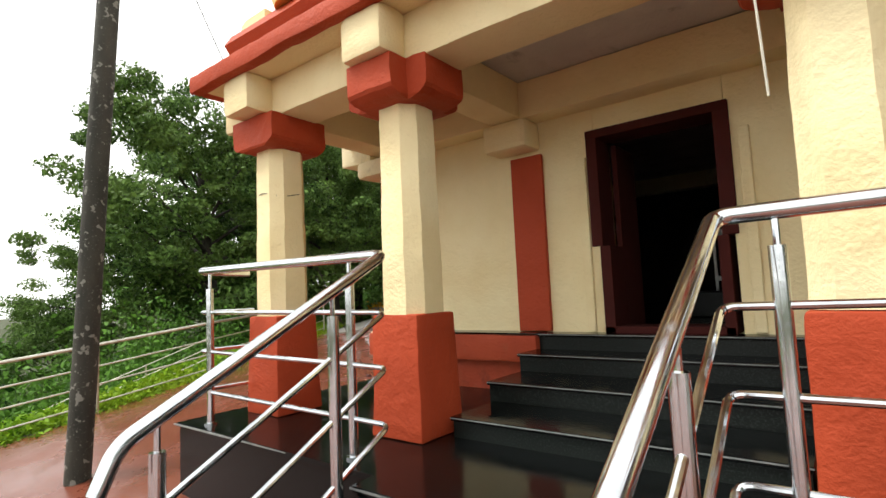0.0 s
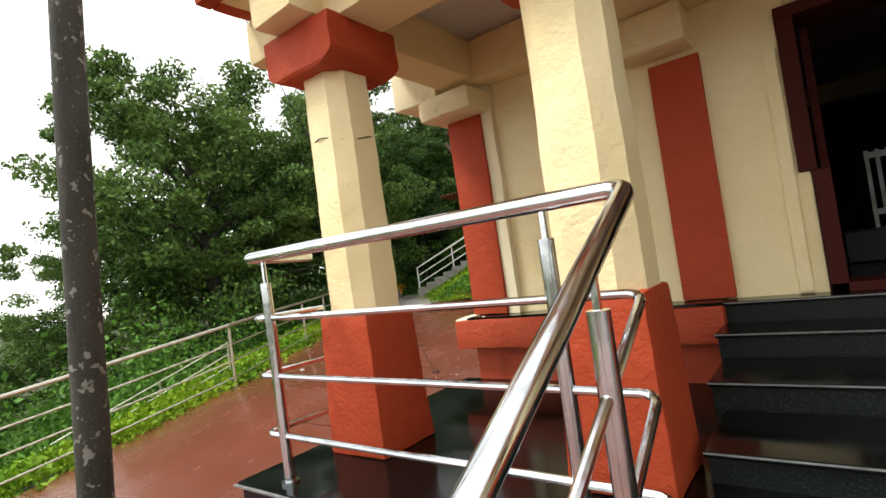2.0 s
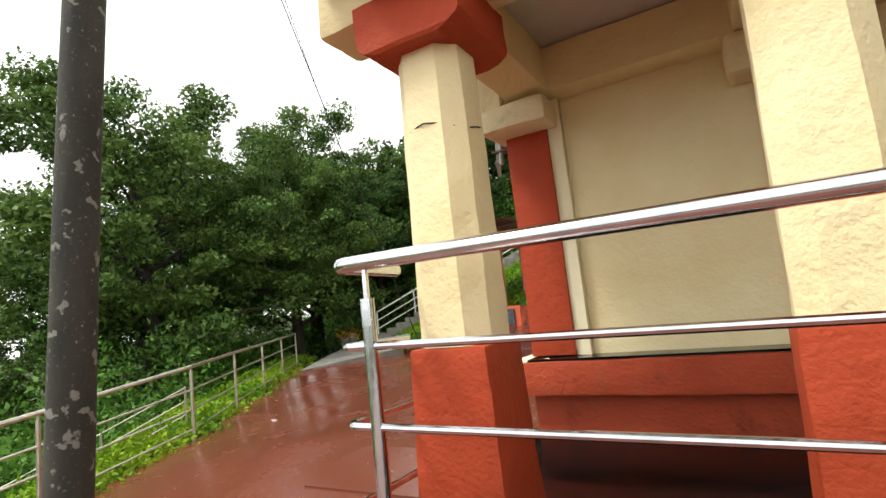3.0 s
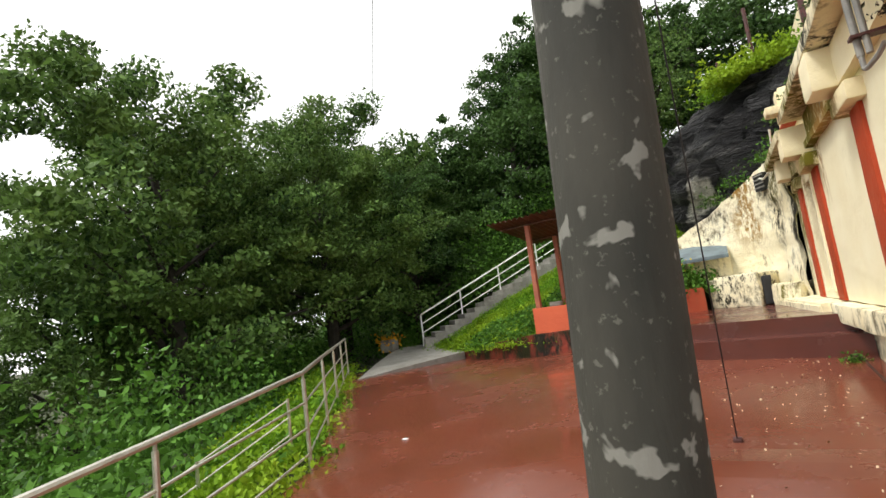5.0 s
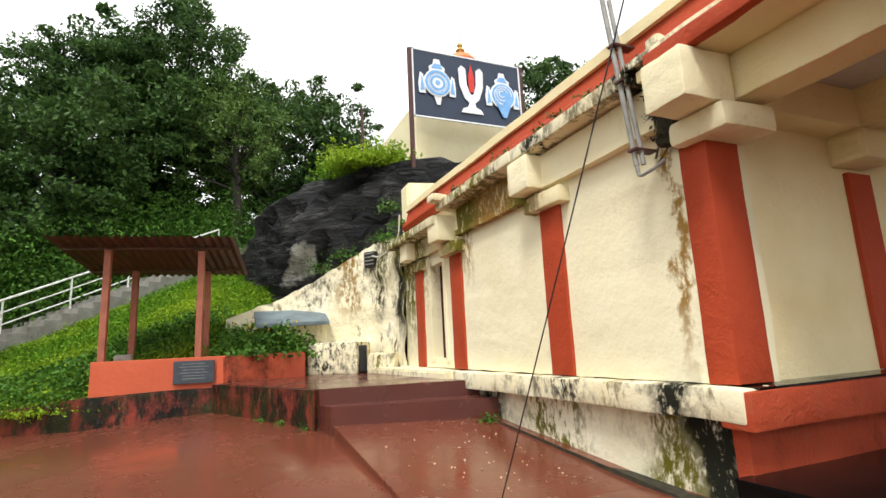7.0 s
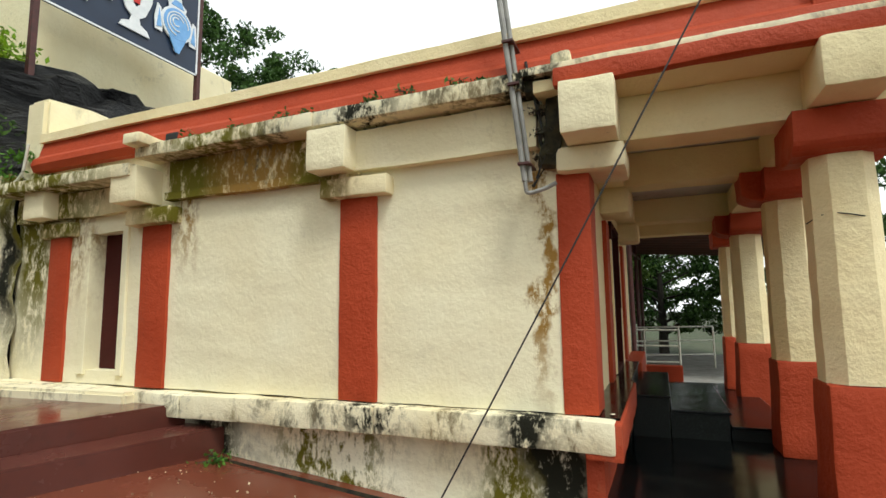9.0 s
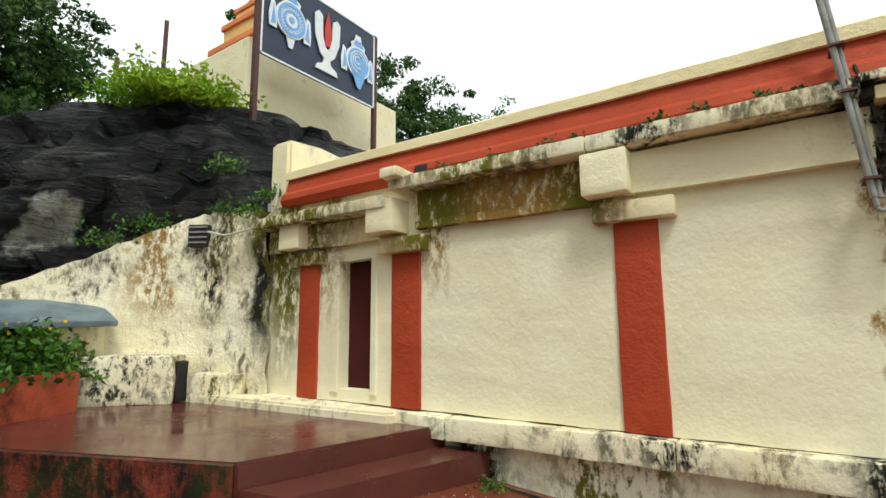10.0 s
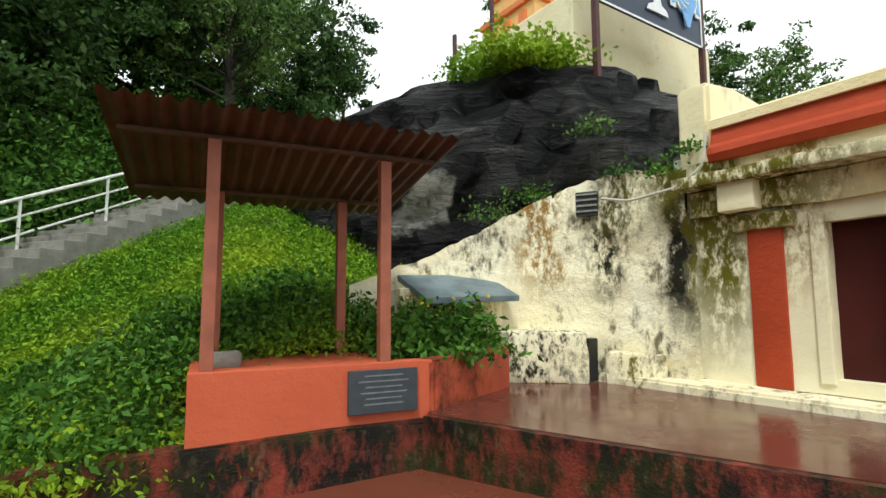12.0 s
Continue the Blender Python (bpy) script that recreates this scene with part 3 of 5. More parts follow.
capital(2.02)
capital(4.58, 0.16, 2.74)
capital(6.22, 0.10, 2.70, 0.62)
wall_pieces("architrave", [((WX - 0.10, 0.36, 3.03), (WX + 0.1, 2.02, 3.40))], M_CREAM_CLEAN, "cream stone architrave on the side wall", 0.012, 0.2)
wall_pieces("architrave_1", [((WX - 0.05, 2.0, 2.98), (WX + 0.1, 4.4, 3.42)), ((WX - 0.10, 2.1, 2.98), (WX + 0.1, 4.4, 3.06))], M_ALGAE, "brown and green stained architrave under the eave", 0.014, 0.2)
wall_pieces("architrave_2", [((WX - 0.09, 4.6, 2.92), (WX + 0.1, 7.0, 3.22))], M_ALGAE, "mossy cream architrave over the shutter", 0.016, 0.2)
eave = thing("stone_eave", (0, 0, 3.4), "lichen-covered cream stone eave slabs", "eave", kind="structure")
y = 0.42
while y < 4.5:
    w = min(random.uniform(1.8, 2.3), 4.7 - y)
    part("stone", box((-0.36 + random.uniform(-0.01, 0.01), y, 0.03), (0.1, y + w - 0.006, 0.17), 0.02, None, 0.016, 0.12, seed=y), M_CREAM_DIRTY, eave, smooth=True)
    y += w
while y < 7.0:
    w = min(random.uniform(0.8, 1.2), 7.1 - y)
    part("stone", box((-0.42, y, -0.16), (0.1, y + w - 0.006, -0.02), 0.02, None, 0.016, 0.12, seed=y), M_CREAM_DIRTY, eave, smooth=True)
    y += w
part("spout", box((-0.5, 4.40, 0.13), (0.0, 4.66, 0.24), 0.03, None, 0.03, 0.08), M_CREAM_CLEAN, eave, "broken stone spout", smooth=True)
part("spout_hole", box((-0.215, 4.20, 0.20), (-0.10, 4.38, 0.31), 0.02), M_BLACK, eave)


def sweep_y(profile, y0, y1, n, amp=0.01):
    """A moulding with the profile (x, z) along y."""
    bm = bmesh.new()
    ringlist = []
    for i in range(n + 1):
        y = y0 + (y1 - y0) * i / n
        ringlist.append([bm.verts.new((x + amp * noise.noise(Vector((y * 1.7, z * 3, x))), y, z + amp * noise.noise(Vector((y * 1.3, x * 3, 9 + z))))) for x, z in profile])
    m = len(profile)
    for a, b in zip(ringlist, ringlist[1:]):
        for k in range(m):
            bm.faces.new((a[k], a[(k + 1) % m], b[(k + 1) % m], b[k]))
    bm.faces.new(ringlist[0][::-1])
    bm.faces.new(ringlist[-1])
    return bm


solid("red_cornice", sweep_y([(-0.17, 3.56), (-0.21, 3.64), (-0.19, 3.72), (-0.12, 3.78), (-0.07, 3.96), (0.3, 3.96), (0.3, 3.56)], -1.84, 6.75, 40), M_RED, "red-painted cornice band round the roof", "cornice", "structure")
solid("parapet", sweep_y([(-0.12, 3.96), (-0.12, 4.07), (-0.05, 4.11), (0.28, 4.11), (0.28, 3.96)], -1.82, 6.75, 40), M_CREAM, "cream parapet above the red cornice", "parapet", "structure")
# white gable at the end of the hall, against the rock
solid("gable_wall", prism([(-0.06, 6.78), (0.5, 6.76), (6.0, 6.76), (6.0, 7.15), (0.5, 7.15), (-0.06, 7.2)], 3.3, lambda x, y: 4.72 - 0.10 * max(0, x) - (0.12 if x < 0.2 else 0), 0.05), M_CREAM_CLEAN, "white end wall above the parapet, against the rock", "wall", "structure")

# ---------- porch ----------
PORCH = 0.42
PX = (0.2, 1.80, 4.38, 5.98)
PY = -1.63


def porch_pillar(x):
    t = thing("porch_pillar", (x, PY, PORCH), "cream chamfered stone pillar with red base and red capital", "pillar", "porch pillars", "structure")
    part("base", box((-0.235, -0.235, 0), (0.235, 0.235, 0.85), 0.022, None, 0.010, 0.1, 0.90, seed=x), M_RED, t, "rough red-painted pillar base", True)
    bm = bmesh.new()
    rings = []
    nz = 14
    for i in range(nz + 1):
        z = 0.85 + 1.52 * i / nz
        a = 0.200 - 0.016 * i / nz
        b = a * 0.52
        ring = []
        for px, py in ((a, -b), (a, b), (b, a), (-b, a), (-a, b), (-a, -b), (-b, -a), (b, -a)):
            p = Vector((px, py, z))
            ring.append(bm.verts.new(p + noise.noise_vector(p * 5 + Vector((x, 0, 0))) * 0.007))
        rings.append(ring)
    for a, b in zip(rings, rings[1:]):
        for k in range(8):
            bm.faces.new((a[k], a[(k + 1) % 8], b[(k + 1) % 8], b[k]))
    bm.faces.new(rings[-1])
    part("shaft", bm, M_CREAM, t)
    # capital: four-armed bracket with short curved undersides
    bm = bmesh.new()
    for ax, ay in (((0.305, 0.295),) if x in (PX[0], PX[3]) else ((0.385, 0.215), (0.215, 0.385))):
        rings = [[(sx * (ax * f if ax > 0.3 else ax - g), sy * (ay * f if ay > 0.3 else ay - g), z) for sx, sy in ((-1, -1), (1, -1), (1, 1), (-1, 1))] for f, g, z in ((0.60, 0.012, 2.355), (0.82, 0.0, 2.375), (0.96, 0.0, 2.405), (1.0, 0.0, 2.43), (1.0, 0.0, 2.64))]
        vs = [[bm.verts.new(p) for p in r] for r in rings]
        for a, b in zip(vs, vs[1:]):
            for k in range(4):
                bm.faces.new((a[k], a[(k + 1) % 4], b[(k + 1) % 4], b[k]))
        bm.faces.new(vs[0][::-1])
        bm.faces.new(vs[-1])
    for _ in range(3):
        bmesh.ops.subdivide_edges(bm, edges=[e for e in bm.edges if e.calc_length() > 0.11], cuts=1, use_grid_fill=True)
    for v in bm.verts:
        v.co += noise.noise_vector(v.co * 7 + Vector((x, 0, 0))) * 0.010
    part("capital", bm, M_RED, t, "red-painted bracket capital")
    return t


for x in PX:
    porch_pillar(x)
# thin wire tied round the outer pillar
solid("tied_wire", tube([(PX[0] + 0.20 * math.cos(a), PY + 0.20 * math.sin(a), 2.36 + 0.02 * math.sin(3 * a)) for a in [2 * math.pi * k / 16 for k in range(17)]], 0.004, 6), M_BLACK, "thin dark wire tied round a cream pillar", "wire")

solid("hanging_string", tube([(4.10, -1.88, 2.75), (4.11, -1.89, 2.5), (4.12, -1.88, 2.2)], 0.006, 6), M_PIPEWHITE, "frayed white string hanging beside a porch pillar", "string")

# beams
BZ0, BZ1 = 3.05, 3.40
def beam(lo, hi):
    return solid("beam", box(lo, hi, 0.02, None, 0.008, 0.2), M_CREAM, "cream-painted porch beam", "beam", "structure", "porch beams", True)


beam((-0.02, PY - 0.2, BZ0), (6.2, PY + 0.2, BZ1))
for x in PX:
    beam((x - 0.17, PY + 0.18, BZ0 - 0.004), (x + 0.17, 0.1, BZ1 - 0.004))
beam((-0.05, -0.18, BZ0 - 0.01), (6.25, 0.12, BZ1 - 0.01))
for x in PX:
    solid("beam_end", box((x - 0.2, PY - 0.46, BZ0 + 0.02), (x + 0.2, PY - 0.18, BZ1), 0.05, None, 0.016, 0.1, seed=x), M_CREAM, "chipped cream beam end over a red capital", "beam", "structure", "porch beam ends", True)
solid("beam_end_side", box((-0.46, PY - 0.18, BZ0 + 0.02), (-0.01, PY + 0.2, BZ1), 0.04, None, 0.012, 0.1), M_CREAM, "cream beam end on the corner capital", "beam", "structure", smooth=True)
# wall capitals and pilasters under the cross beams
for x in PX[1:3]:
    solid("wall_corbel", box((x - 0.24, -0.22, 2.76), (x + 0.24, 0.1, 3.04), 0.05), M_CREAM, "cream corbel on the porch wall", "corbel", "structure", "porch corbels")
    solid("porch_pilaster", box((x - 0.08, 0.035, LEDGE), (x + 0.26, 0.12, 2.72), 0.008), M_RED, "red-painted pilaster on the porch wall", "pilaster", "structure", "porch pilasters")
# carved capital block at the temple corner
corner = thing("corner_capital", (-0.1, -0.05, 2.8), "chipped mossy cream corner capital block", "capital", kind="structure")
part("corbel", box((-0.10, -0.24, 0.0), (0.46, 0.27, 0.20), 0.05, None, 0.012, 0.08), M_CREAM_CLEAN, corner, smooth=True)
part("beam_end", box((-0.40, -0.2, 0.20), (0.1, 0.18, 0.58), 0.018, None, 0.010, 0.1), M_CREAM_CLEAN, corner, smooth=True)
part("moss", box((-0.10, 0.23, 0.04), (0.08, 0.37, 0.66), 0.03, None, 0.07, 0.035), M_MOSS, corner, "black moss and debris in the joint", smooth=True)
part("rubble", box((-0.24, 0.10, 0.64), (0.1, 0.26, 0.86), 0.04, None, 0.04, 0.06, seed=2), M_CREAM_DIRTY, corner, smooth=True)
part("rubble", box((-0.20, 0.30, 0.62), (0.1, 0.46, 0.76), 0.03, None, 0.04, 0.06, seed=5), M_MOSS, corner, smooth=True)

# porch roof with red-edged eaves
solid("ceiling_porch", box((-0.03, PY - 0.16, BZ1), (6.2, 0.1, BZ1 + 0.1)), M_CEIL, "smudged grey-white porch ceiling", "ceiling", "structure")
solid("eave_front", box((-0.36, -2.08, 3.40), (6.6, PY + 0.05, 3.50), 0.01, None, 0.012, 0.16), M_CREAM, "cream underside of the porch eave", "eave", "structure", smooth=True)
solid("eave_side", box((-0.33, PY - 0.1, 3.395), (0.05, 0.34, 3.49), 0.01, None, 0.012, 0.16), M_CREAM, "cream side eave of the porch", "eave", "structure", smooth=True)
solid("eave_edge", box((-0.43, -2.17, 3.39), (6.7, -2.06, 3.54), 0.02, None, 0.018, 0.10), M_RED, "rough red-painted edge of the eave", "eave", "structure", smooth=True)
solid("eave_edge_side", box((-0.42, -2.06, 3.39), (-0.31, 0.18, 3.53), 0.02, None, 0.018, 0.10), M_RED, "rough red-painted side edge of the eave", "eave", "structure", smooth=True)
solid("eave_top", box((-0.38, -2.05, 3.52), (0.0, 0.44, 3.585), 0.01, None, 0.014, 0.12), M_CREAM_DIRTY, "mossy cream top of the side eave", "eave", "structure", smooth=True)


def sweep_x(profile, x0, x1, n, amp=0.01):
    bm = sweep_y([(-px, z) for px, z in profile], x0, x1, n, amp)
    for v in bm.verts:
        v.co = Vector((v.co.y, -v.co.x, v.co.z))
    return bm


solid("red_cornice_front", sweep_x([(-1.86, 3.50), (-1.96, 3.62), (-1.88, 3.72), (-1.97, 3.84), (-1.9, 3.96), (-1.5, 3.96), (-1.5, 3.50)], -0.16, 6.4, 30), M_RED, "red-painted moulded cornice above the porch", "cornice", "structure")
solid("roof_porch", box((-0.02, -1.6, 3.52), (6.3, 0.1, 3.85)), M_CREAM, "flat porch roof", "roof", "structure")
solid("roof_ornament", lathe([(0.24, 0), (0.27, 0.08), (0.16, 0.16), (0.2, 0.3), (0.14, 0.42), (0.05, 0.55)]), M_GOLD, "yellow-painted ornament on the porch roof edge", "ornament").matrix_basis = pose(0.75, -1.75, 3.95)
solid("roof_ornament", lathe([(0.24, 0), (0.27, 0.08), (0.16, 0.16), (0.2, 0.3), (0.14, 0.42), (0.05, 0.55)]), M_GOLD, "yellow-painted ornament on the side parapet", "ornament").matrix_basis = pose(0.1, -0.7, 4.12)

# red plinth below the porch wall
solid("plinth_porch", box((-0.10, -0.03, PORCH - 0.6), (2.0, 0.1, 0.74), 0.01, None, 0.01, 0.2), M_RED_WORN, "stained red plinth under the porch wall", "plinth", "structure", smooth=True)
solid("plinth_cap", box((-0.21, -0.17, 0.72), (2.0, 0.09, 0.975), 0.02, None, 0.008, 0.16), M_RED_WORN, "red-painted projecting plinth course", "plinth", "structure", smooth=True)
solid("plinth_slab", box((-0.08, -0.15, 0.978), (2.0, 0.09, 0.995)), M_GRANITE, "thin black granite slab on the plinth", "slab", "structure")
solid("plinth_cap", box((4.2, -0.16, 0.42), (6.3, 0.09, 0.975), 0.02), M_RED, "red-painted plinth course east of the door", "plinth", "structure")

# door
door = thing("door_1", (3.1, 0.08, 0.985), "open maroon-framed temple doorway, dark inside", "door", kind="structure")
part("door_frame", box((-0.585, -0.035, 0.78), (-0.485, 0.3, 1.84), 0.008), M_DOOR, door)
part("door_frame", box((0.475, -0.035, 0.78), (0.59, 0.3, 1.84), 0.008), M_DOOR, door)
part("door_frame", box((-0.515, -0.03, 0.0), (-0.42, 0.3, 0.78), 0.006), M_DOOR, door)
part("door_frame", box((0.44, -0.03, 0.0), (0.52, 0.3, 0.78), 0.006), M_DOOR, door)
part("lintel", box((-0.585, -0.04, 1.77), (0.59, 0.3, 1.85), 0.008), M_DOOR, door)
part("threshold", box((-0.515, -0.03, 0.0), (0.515, 0.3, 0.06), 0.006), M_DOOR, door)
part("door_leaf", box((-0.47, 0.3, 0.02), (-0.42, 0.82, 1.76), 0.006), M_DOOR, door)
part("door_leaf", box((0.42, 0.3, 0.02), (0.47, 0.82, 1.76), 0.006), M_DOOR, door)
solid("door_surround", box((2.42, 0.045, LEDGE), (2.5, 0.1, 2.6), 0.01), M_CREAM, "raised cream strip beside the doorway", "trim", "structure")
solid("door_surround", box((3.74, 0.045, LEDGE), (3.82, 0.1, 2.6), 0.01), M_CREAM, "raised cream strip beside the doorway", "trim", "structure")

# white gate inside the hall
gate = thing("inner_gate", (3.3, 2.9, 0.98), "white-painted barred gate inside the dark hall", "gate")
part("gate_frame", box((-0.32, -0.02, 1.0), (0.32, 0.02, 1.06)), M_WHITE, gate)
part("gate_frame", box((-0.32, -0.02, 0.42), (0.32, 0.02, 0.48)), M_WHITE, gate)
for i in range(8):
    xx = -0.3 + i * 0.6 / 7
    part("bar", box((xx - 0.017, -0.015, 0.0 if i in (0, 7) else 0.45), (xx + 0.017, 0.015, 1.08)), M_WHITE, gate)
# dark granite colour on the table stands in for the hall's shade
solid("offering_table", box((2.7, 2.2, 0.98), (3.6, 2.6, 1.28), 0.02), M_RISER, "low table inside the hall with shade put into its colour", "table")

# ---------- granite platform and steps ----------
plat = [(-0.24, -2.36), (2.16, -2.40), (2.16, -2.58), (4.05, -2.58), (4.05, -2.40), (6.5, -2.36), (6.5, 0.0), (-0.24, 0.0)]
solid("porch_platform", prism(plat, -0.5, PORCH - 0.034), M_GRANITE, "polished black granite porch platform", "platform", "structure")
solid("porch_floor", prism([(x + (-0.02 if x < 0 else 0.0), y - (0.02 if y < -1 else 0)) for x, y in plat], PORCH - 0.03, PORCH, 0.006), M_GRANITE, "polished black granite porch slabs with a lipped edge", "floor", "structure")


# grey strips paint the highlight that polished bevels catch along the granite edges
M_EDGE_GLINT = plain("granite_edge_glint", (0.22, 0.23, 0.22), (0.12, 0.13, 0.125), 0.3, 14)
for xa, xb, yy in ((-0.26, 2.16, -2.402), (2.16, 4.05, -2.602)):
    solid("floor_edge_glint", box((xa, yy - 0.004, PORCH - 0.016), (xb, yy + 0.012, PORCH - 0.006)), M_EDGE_GLINT, "pale strip painted as the highlight on the granite floor edge", "trim", "structure")


def granite_step(x0, x1, y0, y1, z0, z1):
    s = thing("granite_step", ((x0 + x1) / 2, y0, z0), "polished black granite step", "step", "porch steps", "structure")
    w = (x1 - x0) / 2
    part("tread", box((-w - 0.012, -0.022, z1 - z0 - 0.028), (w + 0.012, y1 - y0, z1 - z0), 0.006), M_GRANITE, s)
    # painted highlight along the tread's front edge
    part("edge_glint", box((-w - 0.012, -0.0245, z1 - z0 - 0.012), (w + 0.012, -0.0225, z1 - z0 - 0.004)), M_EDGE_GLINT, s, "pale strip painted as the edge highlight")
    part("riser", box((-w, 0, 0), (w, y1 - y0, z1 - z0 - 0.030)), M_RISER, s)


granite_step(2.10, 4.12, -1.60, -1.06, PORCH, 0.56)
granite_step(2.04, 4.14, -1.04, -0.50, PORCH, 0.705)
granite_step(2.00, 4.16, -0.48, -0.12, PORCH, 0.85)
granite_step(1.99, 4.18, -0.10, 0.09, PORCH, 0.99)
for i in range(4):
    granite_step(2.16, 4.05, -2.86 - 0.275 * i, -2.60 - 0.275 * i, -0.5, PORCH - 0.14 * (i + 1))


# ---------- steel handrails ----------
def handrail(sign, x_stair, x_end, posts, slope_posts):
    t = thing("handrail", (x_stair, -2.27, PORCH), "polished stainless steel handrail beside the porch steps", "handrail", "porch handrails")
    o = Vector((x_stair, -2.27, PORCH))

    def loc(p):
        return Vector(p) - o

    yb = -2.27
    low = (-3.70, 0.90)
    zt = 1.655
    slope = (zt - low[1]) / (yb - low[0])
    top = [(x_end, yb, zt + 0.03), (x_stair, yb, zt), (x_stair, low[0], low[1]), (x_stair, low[0] - 0.07, low[1] - 0.16)]
    if sign < 0:
        top = [(x_end, yb + 0.45, zt + 0.02)] + top
    part("top_rail", tube(rounded([loc(p) for p in top], 0.07, 6), 0.034, 14), M_STEEL, t, smooth=True)
    for z in (1.31, 0.985, 0.655):
        dz = zt - z
        path = [(x_end, yb, z + 0.025), (x_stair, yb, z), (x_stair, low[0] + 0.16, low[1] - dz + 0.16 * slope)]
        if sign < 0:
            path = [(x_end, yb + 0.5, z + 0.02)] + path
        part("rail", tube(rounded([loc(p) for p in path], 0.06, 5), 0.017, 10), M_STEEL, t, smooth=True)
    for x in posts:
        part("post", tube([loc((x, yb, PORCH)), loc((x, yb, 1.50)), loc((x, yb, 1.53))], 0.030, 12), M_STEEL, t, smooth=True)
        part("pin", tube([loc((x, yb, 1.5)), loc((x, yb, zt))], 0.013, 8), M_STEEL, t, smooth=True)
        part("flange", tube([loc((x, yb, PORCH)), loc((x, yb, PORCH + 0.015))], 0.05, 14), M_STEEL, t, smooth=True)
    for y in slope_posts:
        zz = zt + slope * (y - yb)
        gz = PORCH - 0.14 * max(0, math.ceil((-2.59 - y) / 0.275)) if y < -2.59 else PORCH
        part("post", tube([loc((x_stair, y, max(gz, -0.27))), loc((x_stair, y, zz - 0.16)), loc((x_stair, y, zz - 0.13))], 0.032, 12), M_STEEL, t, smooth=True)
        part("pin", tube([loc((x_stair, y, zz - 0.15)), loc((x_stair, y, zz))], 0.013, 8), M_STEEL, t, smooth=True)


handrail(-1, 2.14, -0.06, (0.10, 1.83), (-2.67, -3.56))
handrail(1, 3.93, 6.3, (4.13, 6.1), (-2.95, -3.56))


def corrugated(x0, x1, y0, y1, z0, z1, pitch=0.15, amp=0.024, thick=0.008):
    bm = bmesh.new()
    n = int((x1 - x0) / pitch * 8)
    m_ = 6
    for off in (0, thick):
        g = [[bm.verts.new((x0 + (x1 - x0) * i / n, y0 + (y1 - y0) * j / m_, z0 + (z1 - z0) * j / m_ + amp * math.sin(2 * math.pi * (x1 - x0) * i / n / pitch) + off + 0.02 * noise.noise(Vector((i * 0.05, j * 0.4, 2))))) for j in range(m_ + 1)] for i in range(n + 1)]
        for i in range(n):
            for j in range(m_):
                bm.faces.new((g[i][j], g[i + 1][j], g[i + 1][j + 1], g[i][j + 1]))
    return bm


def corrugated_flat(x0, x1, y0, y1, z0, z1):
    bm = corrugated(x0, x1, y0, y1, z0, z1, 0.6)
    return bm


# ---------- open shed east of the porch ----------
shed = thing("open_shed", (11.0, -0.5, 0.0), "open steel shed with a dark sheet roof east of the porch", "shed")
part("roof", corrugated_flat(-3.4, 4.0, -3.5, 5.0, 3.3, 3.9), M_SHEET, shed)
for px in (-3.1, 0.2, 3.6):
    for py in (-3.2, 0.6, 4.6):
        part("column", tube([(px, py, -0.3), (px, py, 3.55)], 0.05, 8), M_IRON, shed, smooth=True)
for py in (-3.2, 0.6, 4.6):
    part("truss", tube([(-3.1, py, 3.0), (3.6, py, 3.4)], 0.03, 6), M_IRON, shed)
solid("shed_floor", box((7.4, -4.2, -0.4), (15.2, 5.0, 0.22), 0.02), M_CONCRETE, "smooth grey concrete floor of the shed", "floor", "structure")
solid("shed_wall", box((7.3, -0.8, 0.2), (7.5, 2.6, 0.62), 0.02), M_RED, "low red wall at the shed edge", "wall", "structure")
barrier = thing("barrier_rail", (8.6, 0.6, 0.22), "steel barrier railing on the shed floor", "railing")
for py in (-1.4, -0.5, 0.4, 1.3):
    part("post", tube([(0, py, 0), (0, py, 1.05)], 0.025, 8), M_STEEL_DULL, barrier, smooth=True)
for z in (0.35, 0.7, 1.05):
    part("rail", tube([(0, -1.4, z), (0, 1.3, z)], 0.02, 8), M_STEEL_DULL, barrier, smooth=True)
barrier2 = copy_thing(barrier, pose(10.4, -0.4, 0.22, 0, 0, 25))

# ---------- fence along the drop ----------
def fence_post(i):
    x, y = FENCE[i]
    return x, y, court_z(x, y) - 0.02


fence = thing("perimeter_fence", fence_post(0), "dull stainless steel pipe fence along the courtyard edge", "fence")
fo = Vector(fence_post(0))
idx = list(range(len(FENCE)))
for i in idx:
    x, y, z = fence_post(i)
    part("post", tube([Vector((x, y, z - 0.05)) - fo, Vector((x, y, z + 1.0)) - fo], 0.024, 10), M_STEEL_DULL, fence, smooth=True)
    part("cap", tube([Vector((x, y, z + 1.0)) - fo, Vector((x, y, z + 1.07)) - fo], 0.015, 8), M_STEEL_DULL, fence, smooth=True)
for h, r in ((1.07, 0.027), (0.74, 0.014), (0.46, 0.014), (0.18, 0.014)):
    for a, b in zip(idx, idx[1:]):
        p, q = Vector(fence_post(a)), Vector(fence_post(b))
        part("rail", tube([p - fo + Vector((0, 0, h)), q - fo + Vector((0, 0, h))], r, 8), M_STEEL_DULL, fence, smooth=True)

# railing of the path below the fence, going down the slope
low_rail = thing("lower_railing", (-6.2, 1.0, 0.0), "thin steel railing of a path descending below the fence", "railing")
for k in range(4):
    top = 0.68 - 0.40 * k
    gx, gy = -6.2 - 0.14 * k, 1.0 - 1.15 * k
    part("post", tube([(-0.14 * k, -1.15 * k, hill_z(gx, gy) - 0.2), (-0.14 * k, -1.15 * k, top + 0.02)], 0.018, 8), M_STEEL_DULL, low_rail, smooth=True)
